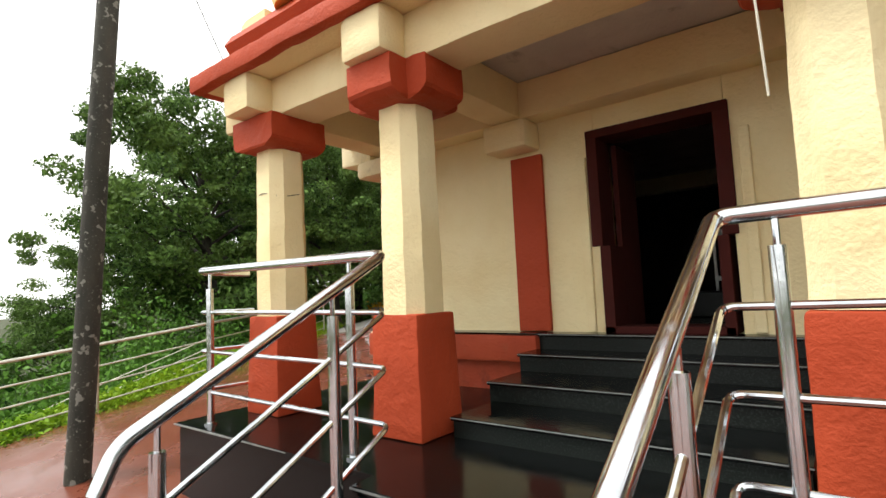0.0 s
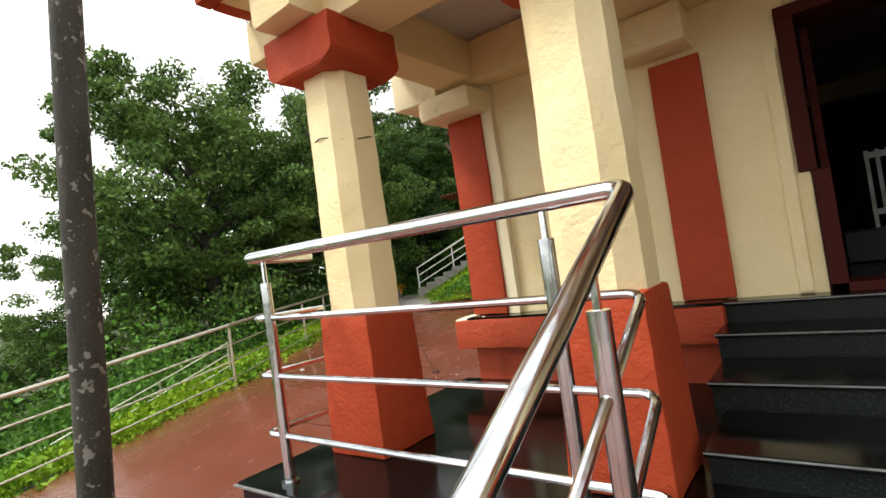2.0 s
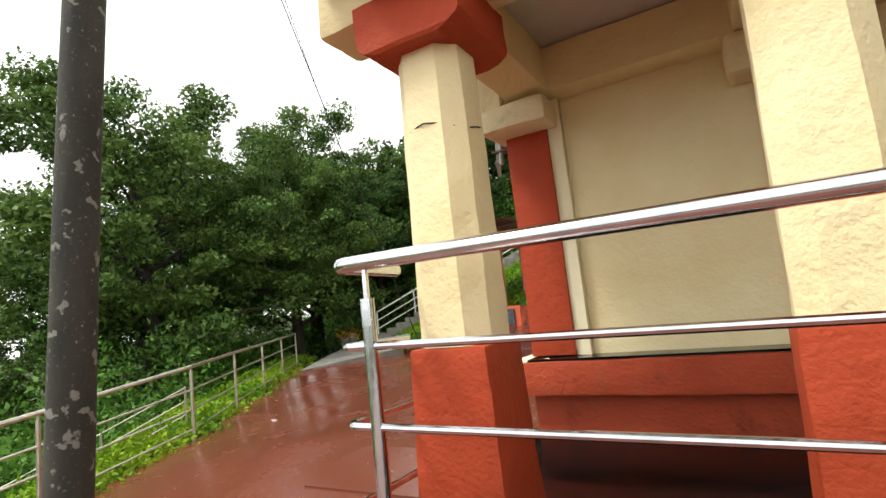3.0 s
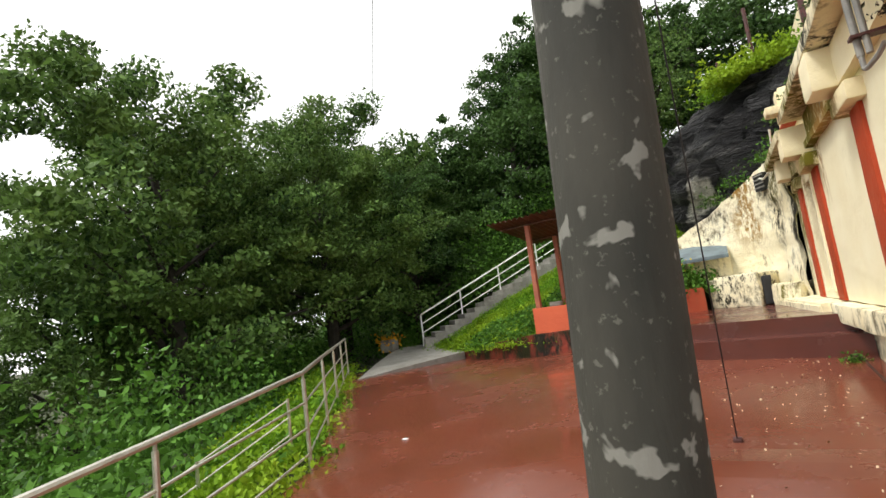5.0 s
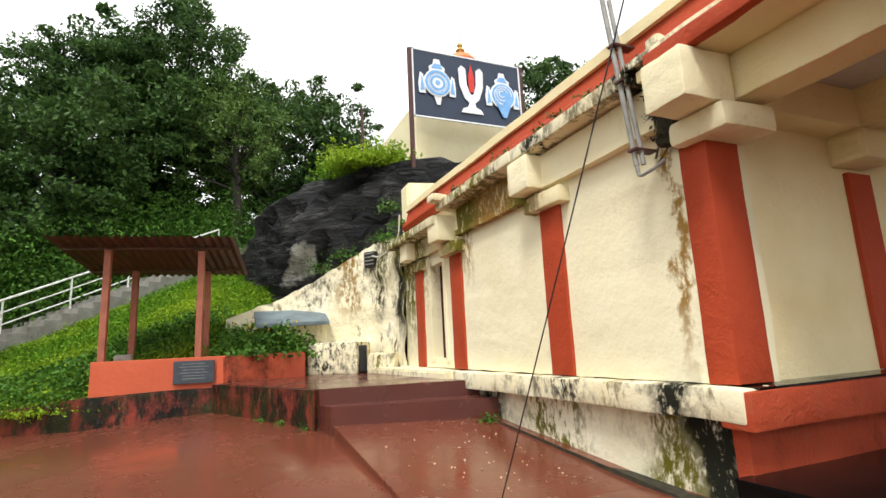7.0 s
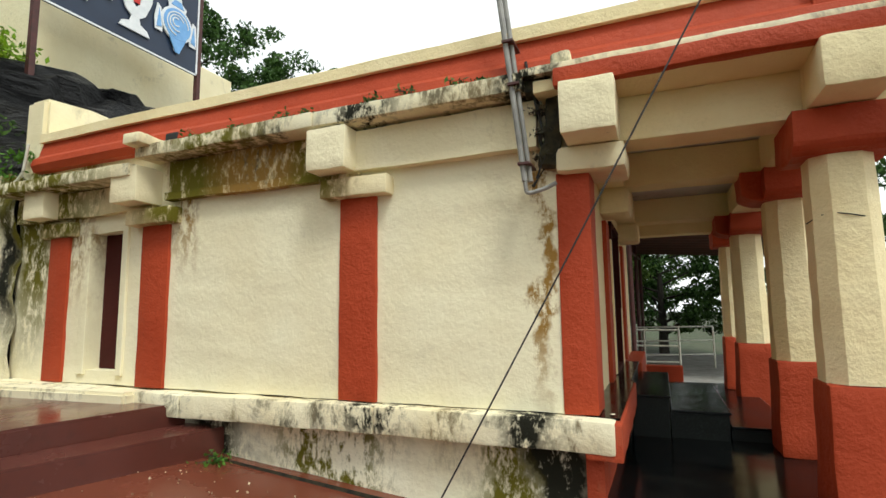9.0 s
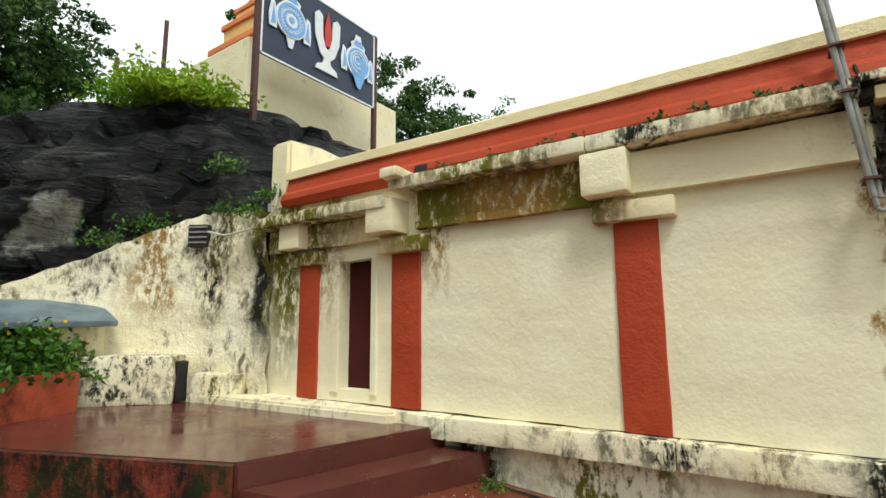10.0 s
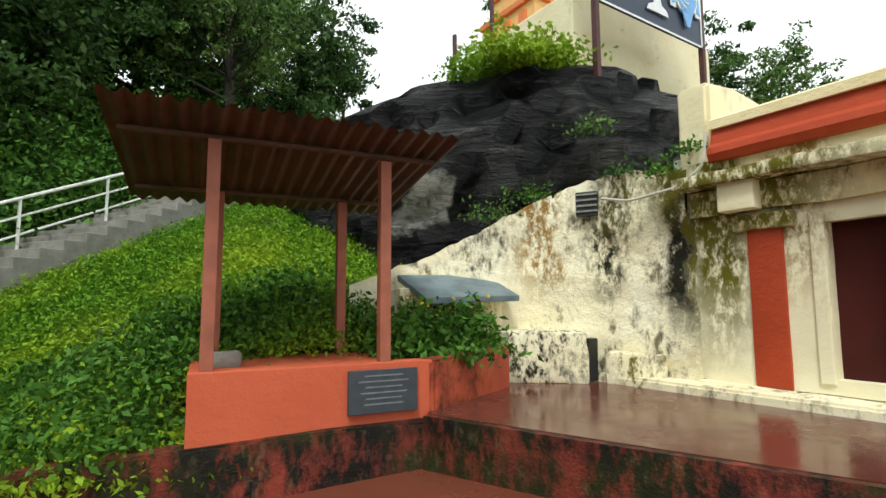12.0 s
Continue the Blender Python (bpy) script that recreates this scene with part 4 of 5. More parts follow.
for k in range(4):
    part("rail", tube([(0, 0, 0.68 - 0.2 * k), (-0.42, -3.45, -0.52 - 0.2 * k)], 0.010, 8), M_STEEL_DULL, low_rail, smooth=True)

# ---------- utility pole and wires ----------
pole = thing("utility_pole", (-1.585, -2.695, -0.3), "dark weathered round utility pole with pale lichen spots", "pole")
part("shaft", tube([(0.045 * k * 0.6 + 0.01 * math.sin(k), 0.031 * k * 0.6, k * 0.6) for k in range(16)], 0.110, 20, None, 0.09), M_POLE, pole, smooth=True)


def sagging(a, b, sag, n=16):
    a, b = Vector(a), Vector(b)
    return [a.lerp(b, i / n) - Vector((0, 0, sag * 4 * (i / n) * (1 - i / n))) for i in range(n + 1)]


solid("stay_wire", tube(sagging((-1.48, 1.0, 0.19), (-1.33, -2.53, 6.6), 0.06), 0.005, 6), M_BLACK, "dark twisted stay wire anchored in the red floor", "wire")
solid("wire_anchor", box((-1.51, 0.97, 0.17), (-1.44, 1.03, 0.235), 0.015), M_IRON, "small rusty iron eye round the wire anchor", "anchor")
solid("overhead_wire", tube(sagging((-1.5, -2.4, 7.6), (-15.0, 16.0, 9.5), 0.5), 0.008, 6), M_BLACK, "thin dark overhead wire to the hillside", "wire")

# service pipe bundle at the temple corner
mast = thing("service_mast", (-0.26, 0.42, 2.72), "grey conduit pipes strapped to the temple corner", "pipe")
for dx, dy, z1, r in ((-0.09, 0.0, 3.4, 0.022), (-0.05, -0.035, 1.5, 0.020)):
    part("conduit", tube([(dx, dy, 0), (dx, dy + 0.09, 0.84), (dx, dy + 0.17, 1.58), (dx, dy + 0.17 + 0.11 * (z1 - 1.58), z1)][:3 if z1 < 2 else 4], r, 10), M_PIPE, mast, smooth=True)
for z in (0.12, 0.75, 1.1):
    part("bracket", box((-0.13, -0.06 + 0.1 * z, z), (0.1, 0.03 + 0.1 * z, z + 0.018)), M_IRON, mast)
part("elbow", tube(rounded([(-0.09, 0.0, 0.02), (-0.09, -0.01, -0.1), (-0.04, -0.14, -0.06), (-0.02, -0.22, -0.02)], 0.04, 4), 0.016, 8), M_PIPE, mast, smooth=True)
part("cable", tube([(0.06, -0.06, 0.05), (0.10, -0.14, 0.3), (0.04, -0.06, 0.7), (0.06, 0.0, 1.0)], 0.011, 6), M_BLACK, mast, smooth=True)
part("cable", tube([(0.1, -0.02, 0.0), (0.2, -0.12, 0.2), (0.16, -0.04, 0.5), (0.12, -0.1, 0.85)], 0.014, 6), M_BLACK, mast, smooth=True)

# ---------- shrine shelter ----------
SHL, SHR = Vector((-5.42, 8.28)), Vector((-3.76, 8.03))
ang = math.degrees(math.atan2(SHR.y - SHL.y, SHR.x - SHL.x))
shelter = thing("roofed_shelter", (SHL.x, SHL.y, 0.76), "small open shelter with salmon parapet and rusty corrugated roof", "shelter", rz=ang)
W = (SHR - SHL).length
part("front_wall", box((-0.06, -0.06, -0.1), (W + 0.45, 0.12, 0.60), 0.012), M_PINK, shelter, "salmon-painted low wall")
part("floor_slab", box((-0.06, 0.12, -0.3), (W + 0.3, 1.5, 0.56), 0.01), M_PINK, shelter)
for px, py, z0, zt in ((0.08, 0.02, 0.55, 2.60), (W - 0.03, 0.02, 0.55, 2.57), (0.16, 1.35, 0.5, 2.40), (W - 0.14, 1.35, 0.5, 2.38)):
    part("post", box((px - 0.055, py - 0.055, z0), (px + 0.055, py + 0.055, zt), 0.008), M_POST, shelter)
part("purlin", box((-0.66, -0.02, 2.60), (W + 0.5, 0.04, 2.64), 0.006), M_SHEET, shelter)
part("purlin", box((-0.66, 1.32, 2.38), (W + 0.5, 1.38, 2.42), 0.006), M_SHEET, shelter)


part("roof_sheet", corrugated(-0.74, W + 0.60, -0.50, 1.85, 2.745, 2.37), M_SHEET, shelter, "rusty brown corrugated roof sheet", True)
plaque = thing("inscribed_plaque", (SHR.x - 0.10, SHR.y - 0.078, 0.90), "dark slate plaque with worn engraved lines", "plaque", rz=ang)
part("slab", box((-0.32, -0.02, 0), (0.36, 0.02, 0.40), 0.006), M_PLAQUE, plaque)
random.seed(8)
for i in range(6):
    w = random.uniform(0.34, 0.5)
    part("engraved_line", box((0.02 - w / 2, -0.024, 0.34 - i * 0.052), (0.02 + w / 2, -0.019, 0.352 - i * 0.052)), M_LETTER, plaque)
solid("loose_stone", box((-5.25, 8.75, 1.31), (-4.95, 9.0, 1.47), 0.05, None, 0.03, 0.08), M_CONCRETE, "grey loose stone on the shelter floor", "stone", smooth=True)

# stained curb below the green slope
def run(points, width, z0, z1, material, label, name="curb"):
    pts = [Vector(p) for p in points]
    bm = bmesh.new()
    rings = []
    for i, p in enumerate(pts):
        d = (pts[min(i + 1, len(pts) - 1)] - pts[max(i - 1, 0)]).normalized()
        n_ = Vector((-d.y, d.x))
        q = p + n_ * width
        a, b = z0(p.x, p.y), z1(i / (len(pts) - 1))
        rings.append([bm.verts.new((p.x, p.y, a)), bm.verts.new((p.x, p.y, b)), bm.verts.new((q.x, q.y, b + 0.01)), bm.verts.new((q.x, q.y, a))])
    for a, b in zip(rings, rings[1:]):
        for k in range(4):
            bm.faces.new((a[k], a[(k + 1) % 4], b[(k + 1) % 4], b[k]))
    bm.faces.new(rings[0][::-1])
    bm.faces.new(rings[-1])
    bmesh.ops.bevel(bm, geom=[e for e in bm.edges], offset=0.02, segments=2, affect="EDGES")
    return solid(name, bm, material, label, "curb", "structure")


run(CURB, 0.22, lambda x, y: court_z(x, y) - 0.1, lambda t: 0.36 + 0.44 * min(1, t * 1.5), M_RED_DIRTY, "black-stained red curb under the green slope")
# planter at the terrace corner
bm = prism([(-3.32, 7.84), (-1.78, 8.52), (-1.92, 8.74), (-3.44, 8.06)], 0.8, 1.36, 0.03)
solid("planter_wall", bm, M_SALMON_WORN, "stained salmon planter wall beside the terrace", "planter", "structure")
solid("planter_soil", prism([(-3.44, 8.06), (-1.92, 8.74), (-1.6, 9.9), (-3.4, 9.9)], 0.8, 1.30), M_SOIL, "earth bed behind the planter wall", "soil", "structure")

# ---------- cave wall and base stones ----------
CAVE = [(-0.10, 6.95), (-0.16, 7.6), (-0.32, 8.35), (-0.75, 9.0), (-1.35, 9.45), (-2.2, 9.75), (-3.3, 9.95)]
TOPS = [3.55, 3.66, 3.66, 3.4, 3.0, 2.55, 2.15]


def cave_wall():
    bm = bmesh.new()
    g = []
    n = 48
    for i in range(n + 1):
        f = i / n * (len(CAVE) - 1)
        k = min(int(f), len(CAVE) - 2)
        t = f - k
        x, y = CAVE[k][0] * (1 - t) + CAVE[k + 1][0] * t, CAVE[k][1] * (1 - t) + CAVE[k + 1][1] * t
        zt = TOPS[k] * (1 - t) + TOPS[k + 1] * t + 0.06 * noise.noise(Vector((i * 0.5, 0, 4)))
        col = []
        for j in range(25):
            z = 0.7 + (zt - 0.7) * j / 24
            d = 0.07 * noise.noise(Vector((x * 1.2, y * 1.2, z * 1.8))) + 0.025 * noise.noise(Vector((x * 5, y * 5, z * 6)))
            course = 0.03 * (1 if int((z - 0.7) / 0.42) % 2 else 0)
            col.append(bm.verts.new((x + d - course, y - d * 0.6 + 0.10 * (z - 0.7) / 2.5, z)))
        col.append(bm.verts.new((x + 0.5, y + 0.7, zt + 0.05)))
        g.append(col)
    for a, b in zip(g, g[1:]):
        for j in range(len(a) - 1):
            bm.faces.new((a[j], b[j], b[j + 1], a[j + 1]))
    return bm


solid("wall_cave", cave_wall(), M_CREAM_CAVE, "moss-streaked whitewashed wall built up under the rock", "wall", "structure", smooth=True)
def ledge_block(a, b, depth, z0, z1, seed):
    """A rough whitewashed ledge block from a to b, seen from the court."""
    a, b = Vector(a), Vector(b)
    d = b - a
    bm = box((0, 0, z0), (d.length, depth, z1), 0.05, None, 0.035, 0.09, seed=seed)
    ob = solid("base_stone", bm, M_CREAM_DIRTY, "whitewashed mossy ledge block at the foot of the cave wall", "stone", "", "base stones", True)
    ob.matrix_basis = pose(a.x, a.y, 0, 0, 0, math.degrees(math.atan2(d.y, d.x)))


ledge_block((-1.72, 8.86), (-0.84, 8.08), 0.75, 0.86, 1.52, 1)
ledge_block((-0.66, 7.96), (-0.28, 7.36), 0.45, 0.86, 1.26, 4)
solid("stone_gap", box((-0.76, 8.12, 0.88), (-0.60, 8.24, 1.44), 0.02, None, 0.02, 0.08), M_BLACK, "dark drain gap between whitewashed ledge blocks", "gap", "structure", smooth=True)
solid("wall_kerb", prism([(-0.36, 4.6), (-0.1, 4.6), (-0.15, 8.1), (-0.6, 8.2)], 0.8, 0.98, 0.03), M_CREAM_DIRTY, "mossy cream kerb at the foot of the wall", "kerb", "structure")
vent = thing("vent_window", (-0.40, 8.40, 3.12), "small dark louvred vent in the cave wall", "vent", rz=-60)
part("opening", box((-0.15, -0.06, 0), (0.15, 0.10, 0.34)), M_BLACK, vent)
for i in range(4):
    part("slat", box((-0.15, -0.08, 0.05 + i * 0.08), (0.15, -0.055, 0.075 + i * 0.08)), M_PIPE, vent)
solid("hose", tube(rounded([(-0.45, 8.1, 3.32), (-0.42, 7.7, 3.22), (-0.30, 7.1, 3.3), (-0.28, 6.75, 3.5), (-0.26, 6.72, 3.9)], 0.12, 4), 0.018, 8), M_PIPEWHITE, "pale hose looped along the wall", "hose", smooth=True)
slab = box((-2.75, 8.95, 2.10), (-1.22, 9.7, 2.18), 0.006)
for v in slab.verts:
    v.co.z += 0.42 * (v.co.y - 9.4) + 0.02 * (v.co.x + 2)
solid("stone_slab", slab, M_SLATE, "leaning blue-grey stone slab roofing a niche", "slab")
solid("slab_block", box((-2.9, 9.35, 1.2), (-1.2, 9.8, 2.1), 0.05, None, 0.03, 0.2), M_CREAM_CAVE, "whitewashed block under the slab", "stone", smooth=True)


# ---------- great rock ----------
def rock():
    bm = bmesh.new()
    bmesh.ops.create_icosphere(bm, subdivisions=6, radius=1)
    for v in bm.verts:
        d = v.co.normalized()
        k = (abs(d.x) ** 3.2 + abs(d.y) ** 3.2 + abs(d.z) ** 3.2) ** (-1 / 3.2)
        p = d * k
        p = Vector((p.x * 6.9, p.y * 4.9, p.z * 6.6)) + Vector((4.0, 13.4, 1.0))
        if p.x < 0.6:
            p.y += 0.5 * (0.6 - p.x)
        if p.z < 4.2:
            p.y += 0.42 * (4.2 - p.z)
        cap = 6.38 + (0.16 if p.x < 1 else 0.07) * (p.x - 1.0)
        if p.z > cap - 0.5:
            p.z = cap - 0.5 + 0.5 * (1 - math.exp(-(p.z - cap + 0.5) / 0.9))
        w = Vector((p.x * 0.4, p.y * 0.4, p.z * 1.3 - 0.3 * p.x))
        bulge = noise.noise(w) * 0.40 + noise.noise(w * 2.3) * 0.22 + noise.noise(w * 6.0) * 0.08
        s = (p.z - 0.28 * p.x + 0.55 * noise.noise(p * 0.35)) * 1.35 + 0.35 * noise.noise(p * 1.1)
        f = s - math.floor(s)
        shelf = 0.42 * (1 - f) ** 0.6 - 0.30 * max(0.0, 1 - abs(f - 0.5) * 9) - 0.35 * max(0.0, 1 - (1 - f) * 8)
        v.co = p + Vector((d.x, d.y, d.z * 0.35)) * (bulge + shelf - 0.15)
    return bm


solid("rock_outcrop", rock(), M_ROCK, "huge black weathered rock above the temple", "rock", smooth=True).data.set_sharp_from_angle(angle=math.pi)

# ---------- sign board and tower ----------
board = thing("sign_board", (1.1, 9.3, 6.0), "navy sign board with three painted temple emblems on maroon posts", "sign")
part("panel", box((0, -0.04, 1.30), (3.28, 0.03, 3.23), 0.01), M_BOARD, board)
for lo, hi in (((-0.02, -0.055, 1.28), (3.30, -0.042, 1.32)), ((-0.02, -0.055, 3.21), (3.30, -0.042, 3.25)), ((-0.02, -0.055, 1.28), (0.02, -0.042, 3.25)), ((3.26, -0.055, 1.28), (3.30, -0.042, 3.25))):
    part("border", box(lo, hi), M_SIGNWHITE, board)
for x in (-0.07, 3.36):
    part("post", box((x - 0.05, -0.05, -0.6), (x + 0.05, 0.06, 3.25), 0.008), M_IRON, board)


def disc(cx, cz, r, y, th=0.015, sides=28, sx=1.0):
    bm = bmesh.new()
    a = [bm.verts.new((cx + r * sx * math.cos(2 * math.pi * k / sides), y, cz + r * math.sin(2 * math.pi * k / sides))) for k in range(sides)]
    b = [bm.verts.new((v.co.x, y + th, v.co.z)) for v in a]
    bm.faces.new(a)
    bm.faces.new(b[::-1])
    for k in range(sides):
        bm.faces.new((a[k], a[(k + 1) % sides], b[(k + 1) % sides], b[k]))
    return bm


def ring(cx, cz, r0, r1, y, th=0.012, a0=0.0, a1=2 * math.pi, sides=32):
    bm = bmesh.new()
    qs = []
    for k in range(sides + 1):
        t = a0 + (a1 - a0) * k / sides
        qs.append([bm.verts.new((cx + r * math.cos(t), yy, cz + r * math.sin(t))) for r, yy in ((r0, y), (r1, y), (r1, y + th), (r0, y + th))])
    for p, q in zip(qs, qs[1:]):
        for k in range(4):
            bm.faces.new((p[k], p[(k + 1) % 4], q[(k + 1) % 4], q[k]))
    return bm


def flat(points, y, th=0.02):
    bm = bmesh.new()
    a = [bm.verts.new((x, y, z)) for x, z in points]
    b = [bm.verts.new((x, y + th, z)) for x, z in points]
    bm.faces.new(a)
    bm.faces.new(b[::-1])
    for k in range(len(a)):
        bm.faces.new((a[k], a[(k + 1) % len(a)], b[(k + 1) % len(a)], b[k]))
    return bm


def flame(cx, cz, w, h, lean):
    """A ribbon-like flame shape."""
    return [(cx - w * 0.5, cz), (cx - w * 0.6 + lean * 0.3, cz + h * 0.45), (cx - w * 0.2 + lean, cz + h), (cx + w * 0.3 + lean, cz + h * 0.9), (cx + w * 0.5 + lean * 0.4, cz + h * 0.4), (cx + w * 0.5, cz)]


def emblem(cx, cz, kind):
    """Wheel or conch: a round blue-and-white device with ribbons round it."""
    for side in (-1, 1):
        part("ribbon", flat(flame(cx + side * 0.44, cz - 0.34, 0.18, 0.6, side * 0.02), -0.085), M_SIGNWHITE, board)
        part("ribbon", flat([(cx + side * 0.38, cz - 0.24), (cx + side * 0.5, cz - 0.28), (cx + side * 0.45, cz + 0.16)], -0.095, 0.01), M_SIGNBLUE, board)
    part("crown", flat([(cx - 0.2, cz + 0.26), (cx - 0.24, cz + 0.46), (cx - 0.12, cz + 0.54), (cx - 0.08, cz + 0.7), (cx + 0.08, cz + 0.7), (cx + 0.12, cz + 0.54), (cx + 0.24, cz + 0.46), (cx + 0.2, cz + 0.26)], -0.085), M_SIGNWHITE, board)
    part("crown_band", flat([(cx - 0.17, cz + 0.42), (cx - 0.08, cz + 0.56), (cx + 0.08, cz + 0.56), (cx + 0.17, cz + 0.42)], -0.095, 0.01), M_SIGNBLUE, board)
    part("tail", flat([(cx - 0.14, cz - 0.28), (cx + 0.14, cz - 0.28), (cx + 0.06, cz - 0.62), (cx - 0.04, cz - 0.62)], -0.085), M_SIGNWHITE, board)
    part("disc", disc(cx, cz, 0.40, -0.10, 0.04), M_SIGNWHITE, board)
    if kind == "wheel":
        part("ring", ring(cx, cz, 0.29, 0.36, -0.112), M_SIGNBLUE, board)
        part("ring", ring(cx, cz, 0.16, 0.22, -0.112), M_SIGNBLUE, board)
        part("hub", disc(cx, cz, 0.07, -0.112), M_SIGNBLUE, board)
        for k in range(24):
            a = 2 * math.pi * k / 24
            part("stud", disc(cx + 0.255 * math.cos(a), cz + 0.255 * math.sin(a), 0.016, -0.112, 0.012, 8), M_SIGNBLUE, board)
    else:
        part("shell", disc(cx, cz, 0.35, -0.112, 0.012), M_SIGNBLUE, board)
        part("shell_tip", flat([(cx - 0.3, cz - 0.14), (cx + 0.3, cz - 0.14), (cx + 0.08, cz - 0.66), (cx - 0.02, cz - 0.66)], -0.108, 0.02), M_SIGNBLUE, board)
        for k in range(3):
            part("spiral", ring(cx - 0.02 * k, cz + 0.02 * k, 0.26 - k * 0.09, 0.285 - k * 0.09, -0.124, 0.01, 0.5 * k, 4.6 + 0.5 * k), M_SIGNWHITE, board)


emblem(0.68, 2.30, "wheel")
emblem(2.68, 2.22, "conch")
# central mark: white U on a foot, red flame inside
left = [(1.32, 2.85), (1.42, 2.95), (1.54, 2.86), (1.56, 2.4), (1.64, 2.16), (1.70, 2.10), (1.76, 2.16), (1.84, 2.4), (1.86, 2.86), (1.98, 2.95), (2.08, 2.85), (2.06, 2.35), (1.92, 1.98), (1.80, 1.88), (1.60, 1.88), (1.48, 1.98), (1.34, 2.35)]
part("mark", flat(left, -0.09, 0.03), M_SIGNWHITE, board, "white U-shaped mark")
part("mark_foot", flat([(1.36, 1.56), (2.04, 1.56), (1.98, 1.68), (1.82, 1.75), (1.78, 1.9), (1.62, 1.9), (1.58, 1.75), (1.42, 1.68)], -0.088, 0.03), M_SIGNWHITE, board)
part("mark_flame", flat([(1.63, 2.18), (1.77, 2.18), (1.80, 2.6), (1.70, 3.02), (1.60, 2.6)], -0.10, 0.02), M_SIGNRED, board)

solid("tower_base", box((1.45, 10.2, 5.0), (6.4, 14.0, 8.15), 0.04), M_CREAM_CLEAN, "cream wall behind the sign board", "wall", "structure")
tower = thing("temple_tower", (5.7, 15.6, 7.6), "small orange and yellow stepped temple tower with a finial", "tower")
part("storey", box((-1.5, -1.5, -2.2), (1.5, 1.5, 2.5), 0.05), M_YELLOW, tower)
for z, w, h, mat in ((2.3, 3.3, 0.3, M_ORANGE), (2.6, 2.5, 0.9, M_YELLOW), (3.5, 2.7, 0.22, M_ORANGE), (3.72, 2.0, 0.75, M_YELLOW), (4.47, 2.15, 0.2, M_ORANGE), (4.67, 1.5, 0.5, M_YELLOW), (5.17, 1.6, 0.16, M_ORANGE)):
    part("tier", box((-w / 2, -w / 2, z), (w / 2, w / 2, z + h), 0.03), mat, tower)
for sx in (-0.75, 0.0, 0.75):
    part("niche", box((sx - 0.16, -1.33, 2.7), (sx + 0.16, -1.1, 3.3), 0.02), M_ORANGE, tower)
    part("niche", box((-1.33, sx - 0.16, 2.7), (-1.1, sx + 0.16, 3.3), 0.02), M_ORANGE, tower)
part("dome", lathe([(0.66, 5.3), (0.7, 5.5), (0.52, 5.75), (0.26, 5.9), (0.12, 6.0)]), M_ORANGE, tower, smooth=True)
part("finial", lathe([(0.1, 5.95), (0.2, 6.1), (0.08, 6.25), (0.13, 6.35), (0.03, 6.5), (0.02, 6.9)]), M_GOLD, tower, smooth=True)
for x, y, z, h in ((0.2, 11.2, 6.3, 1.9), (-0.58, 11.4, 6.0, 1.1)):
    solid("iron_post", tube([(x, y, z - 0.6), (x, y, z + h)], 0.045, 8), M_IRON, "rusty iron post on the rock", "post", "", "rock posts")

# ---------- hill steps with white railing ----------
S0, S1 = Vector((-11.1, 12.3, 0.62)), Vector((-3.6, 17.4, 4.85))
sd = Vector((S1.x - S0.x, S1.y - S0.y, 0)).normalized()
sn = Vector((-sd.y, sd.x, 0))
stair_deg = math.degrees(math.atan2(sd.y, sd.x))
NS = 25
run_len = (Vector((S1.x, S1.y)) - Vector((S0.x, S0.y))).length
for i in range(NS):
    p = S0.lerp(S1, i / NS)
    st = box((0, -0.95, -0.6), (run_len / NS + 0.02, 1.1, 0.17), 0.015)
    ob = solid("hill_step", st, M_CONCRETE, "grey concrete step up the hillside", "step", "structure", "hill steps")
    ob.matrix_basis = pose(p.x, p.y, p.z, 0, 0, stair_deg)
rail = thing("hill_railing", S0, "white-painted pipe railing beside the hill steps", "railing")
for i in range(7):
    p = (S1 - S0) * (i / 6)
    part("post", tube([p + Vector((0, 0, -0.1)), p + Vector((0, 0, 1.0))], 0.028, 8), M_WHITE, rail, smooth=True)
for h, r in ((1.0, 0.03), (0.68, 0.02), (0.36, 0.02)):
    part("rail", tube([Vector((0, 0, h)), S1 - S0 + Vector((0, 0, h))], r, 8), M_WHITE, rail, smooth=True)
solid("stair_landing", prism([(-9.95, 7.0), (-8.35, 10.0), (-10.3, 11.5), (-9.4, 12.6), (-11.3, 14.3), (-12.7, 12.9), (-10.95, 9.2)], -0.2, lambda x, y: ramp(y, 7.0, 11.5, 0.15, 0.50)), M_CONCRETE, "wet grey concrete landing below the hill steps", "landing", "structure")
flowers = thing("garlanded_stone", (-12.6, 12.3, 0.42), "small stone draped in yellow and orange flowers", "stone")
part("stone", box((-0.28, -0.2, 0), (0.28, 0.2, 0.45), 0.08, None, 0.04, 0.1), M_CONCRETE, flowers, smooth=True)
rng = np.random.default_rng(5)
M_FLOWER = leafy("marigold", (0.75, 0.33, 0.02), (0.85, 0.5, 0.03), (0.7, 0.12, 0.03))
fc = rng.normal(size=(260, 3)) * np.array([0.24, 0.16, 0.14]) + np.array([0, 0, 0.42])
ob = new("garland", leaves("garland", fc, 0.11, M_FLOWER, 6, 0, 0.9))
ob.parent = flowers
ob["kind"] = "stuff"
solid("litter", box((-5.02, 1.6, court_z(-5.0, 1.6) + 0.005), (-4.95, 1.65, court_z(-5.0, 1.6) + 0.02), 0.004), M_SIGNWHITE, "small pale scrap of litter on the paving", "litter")


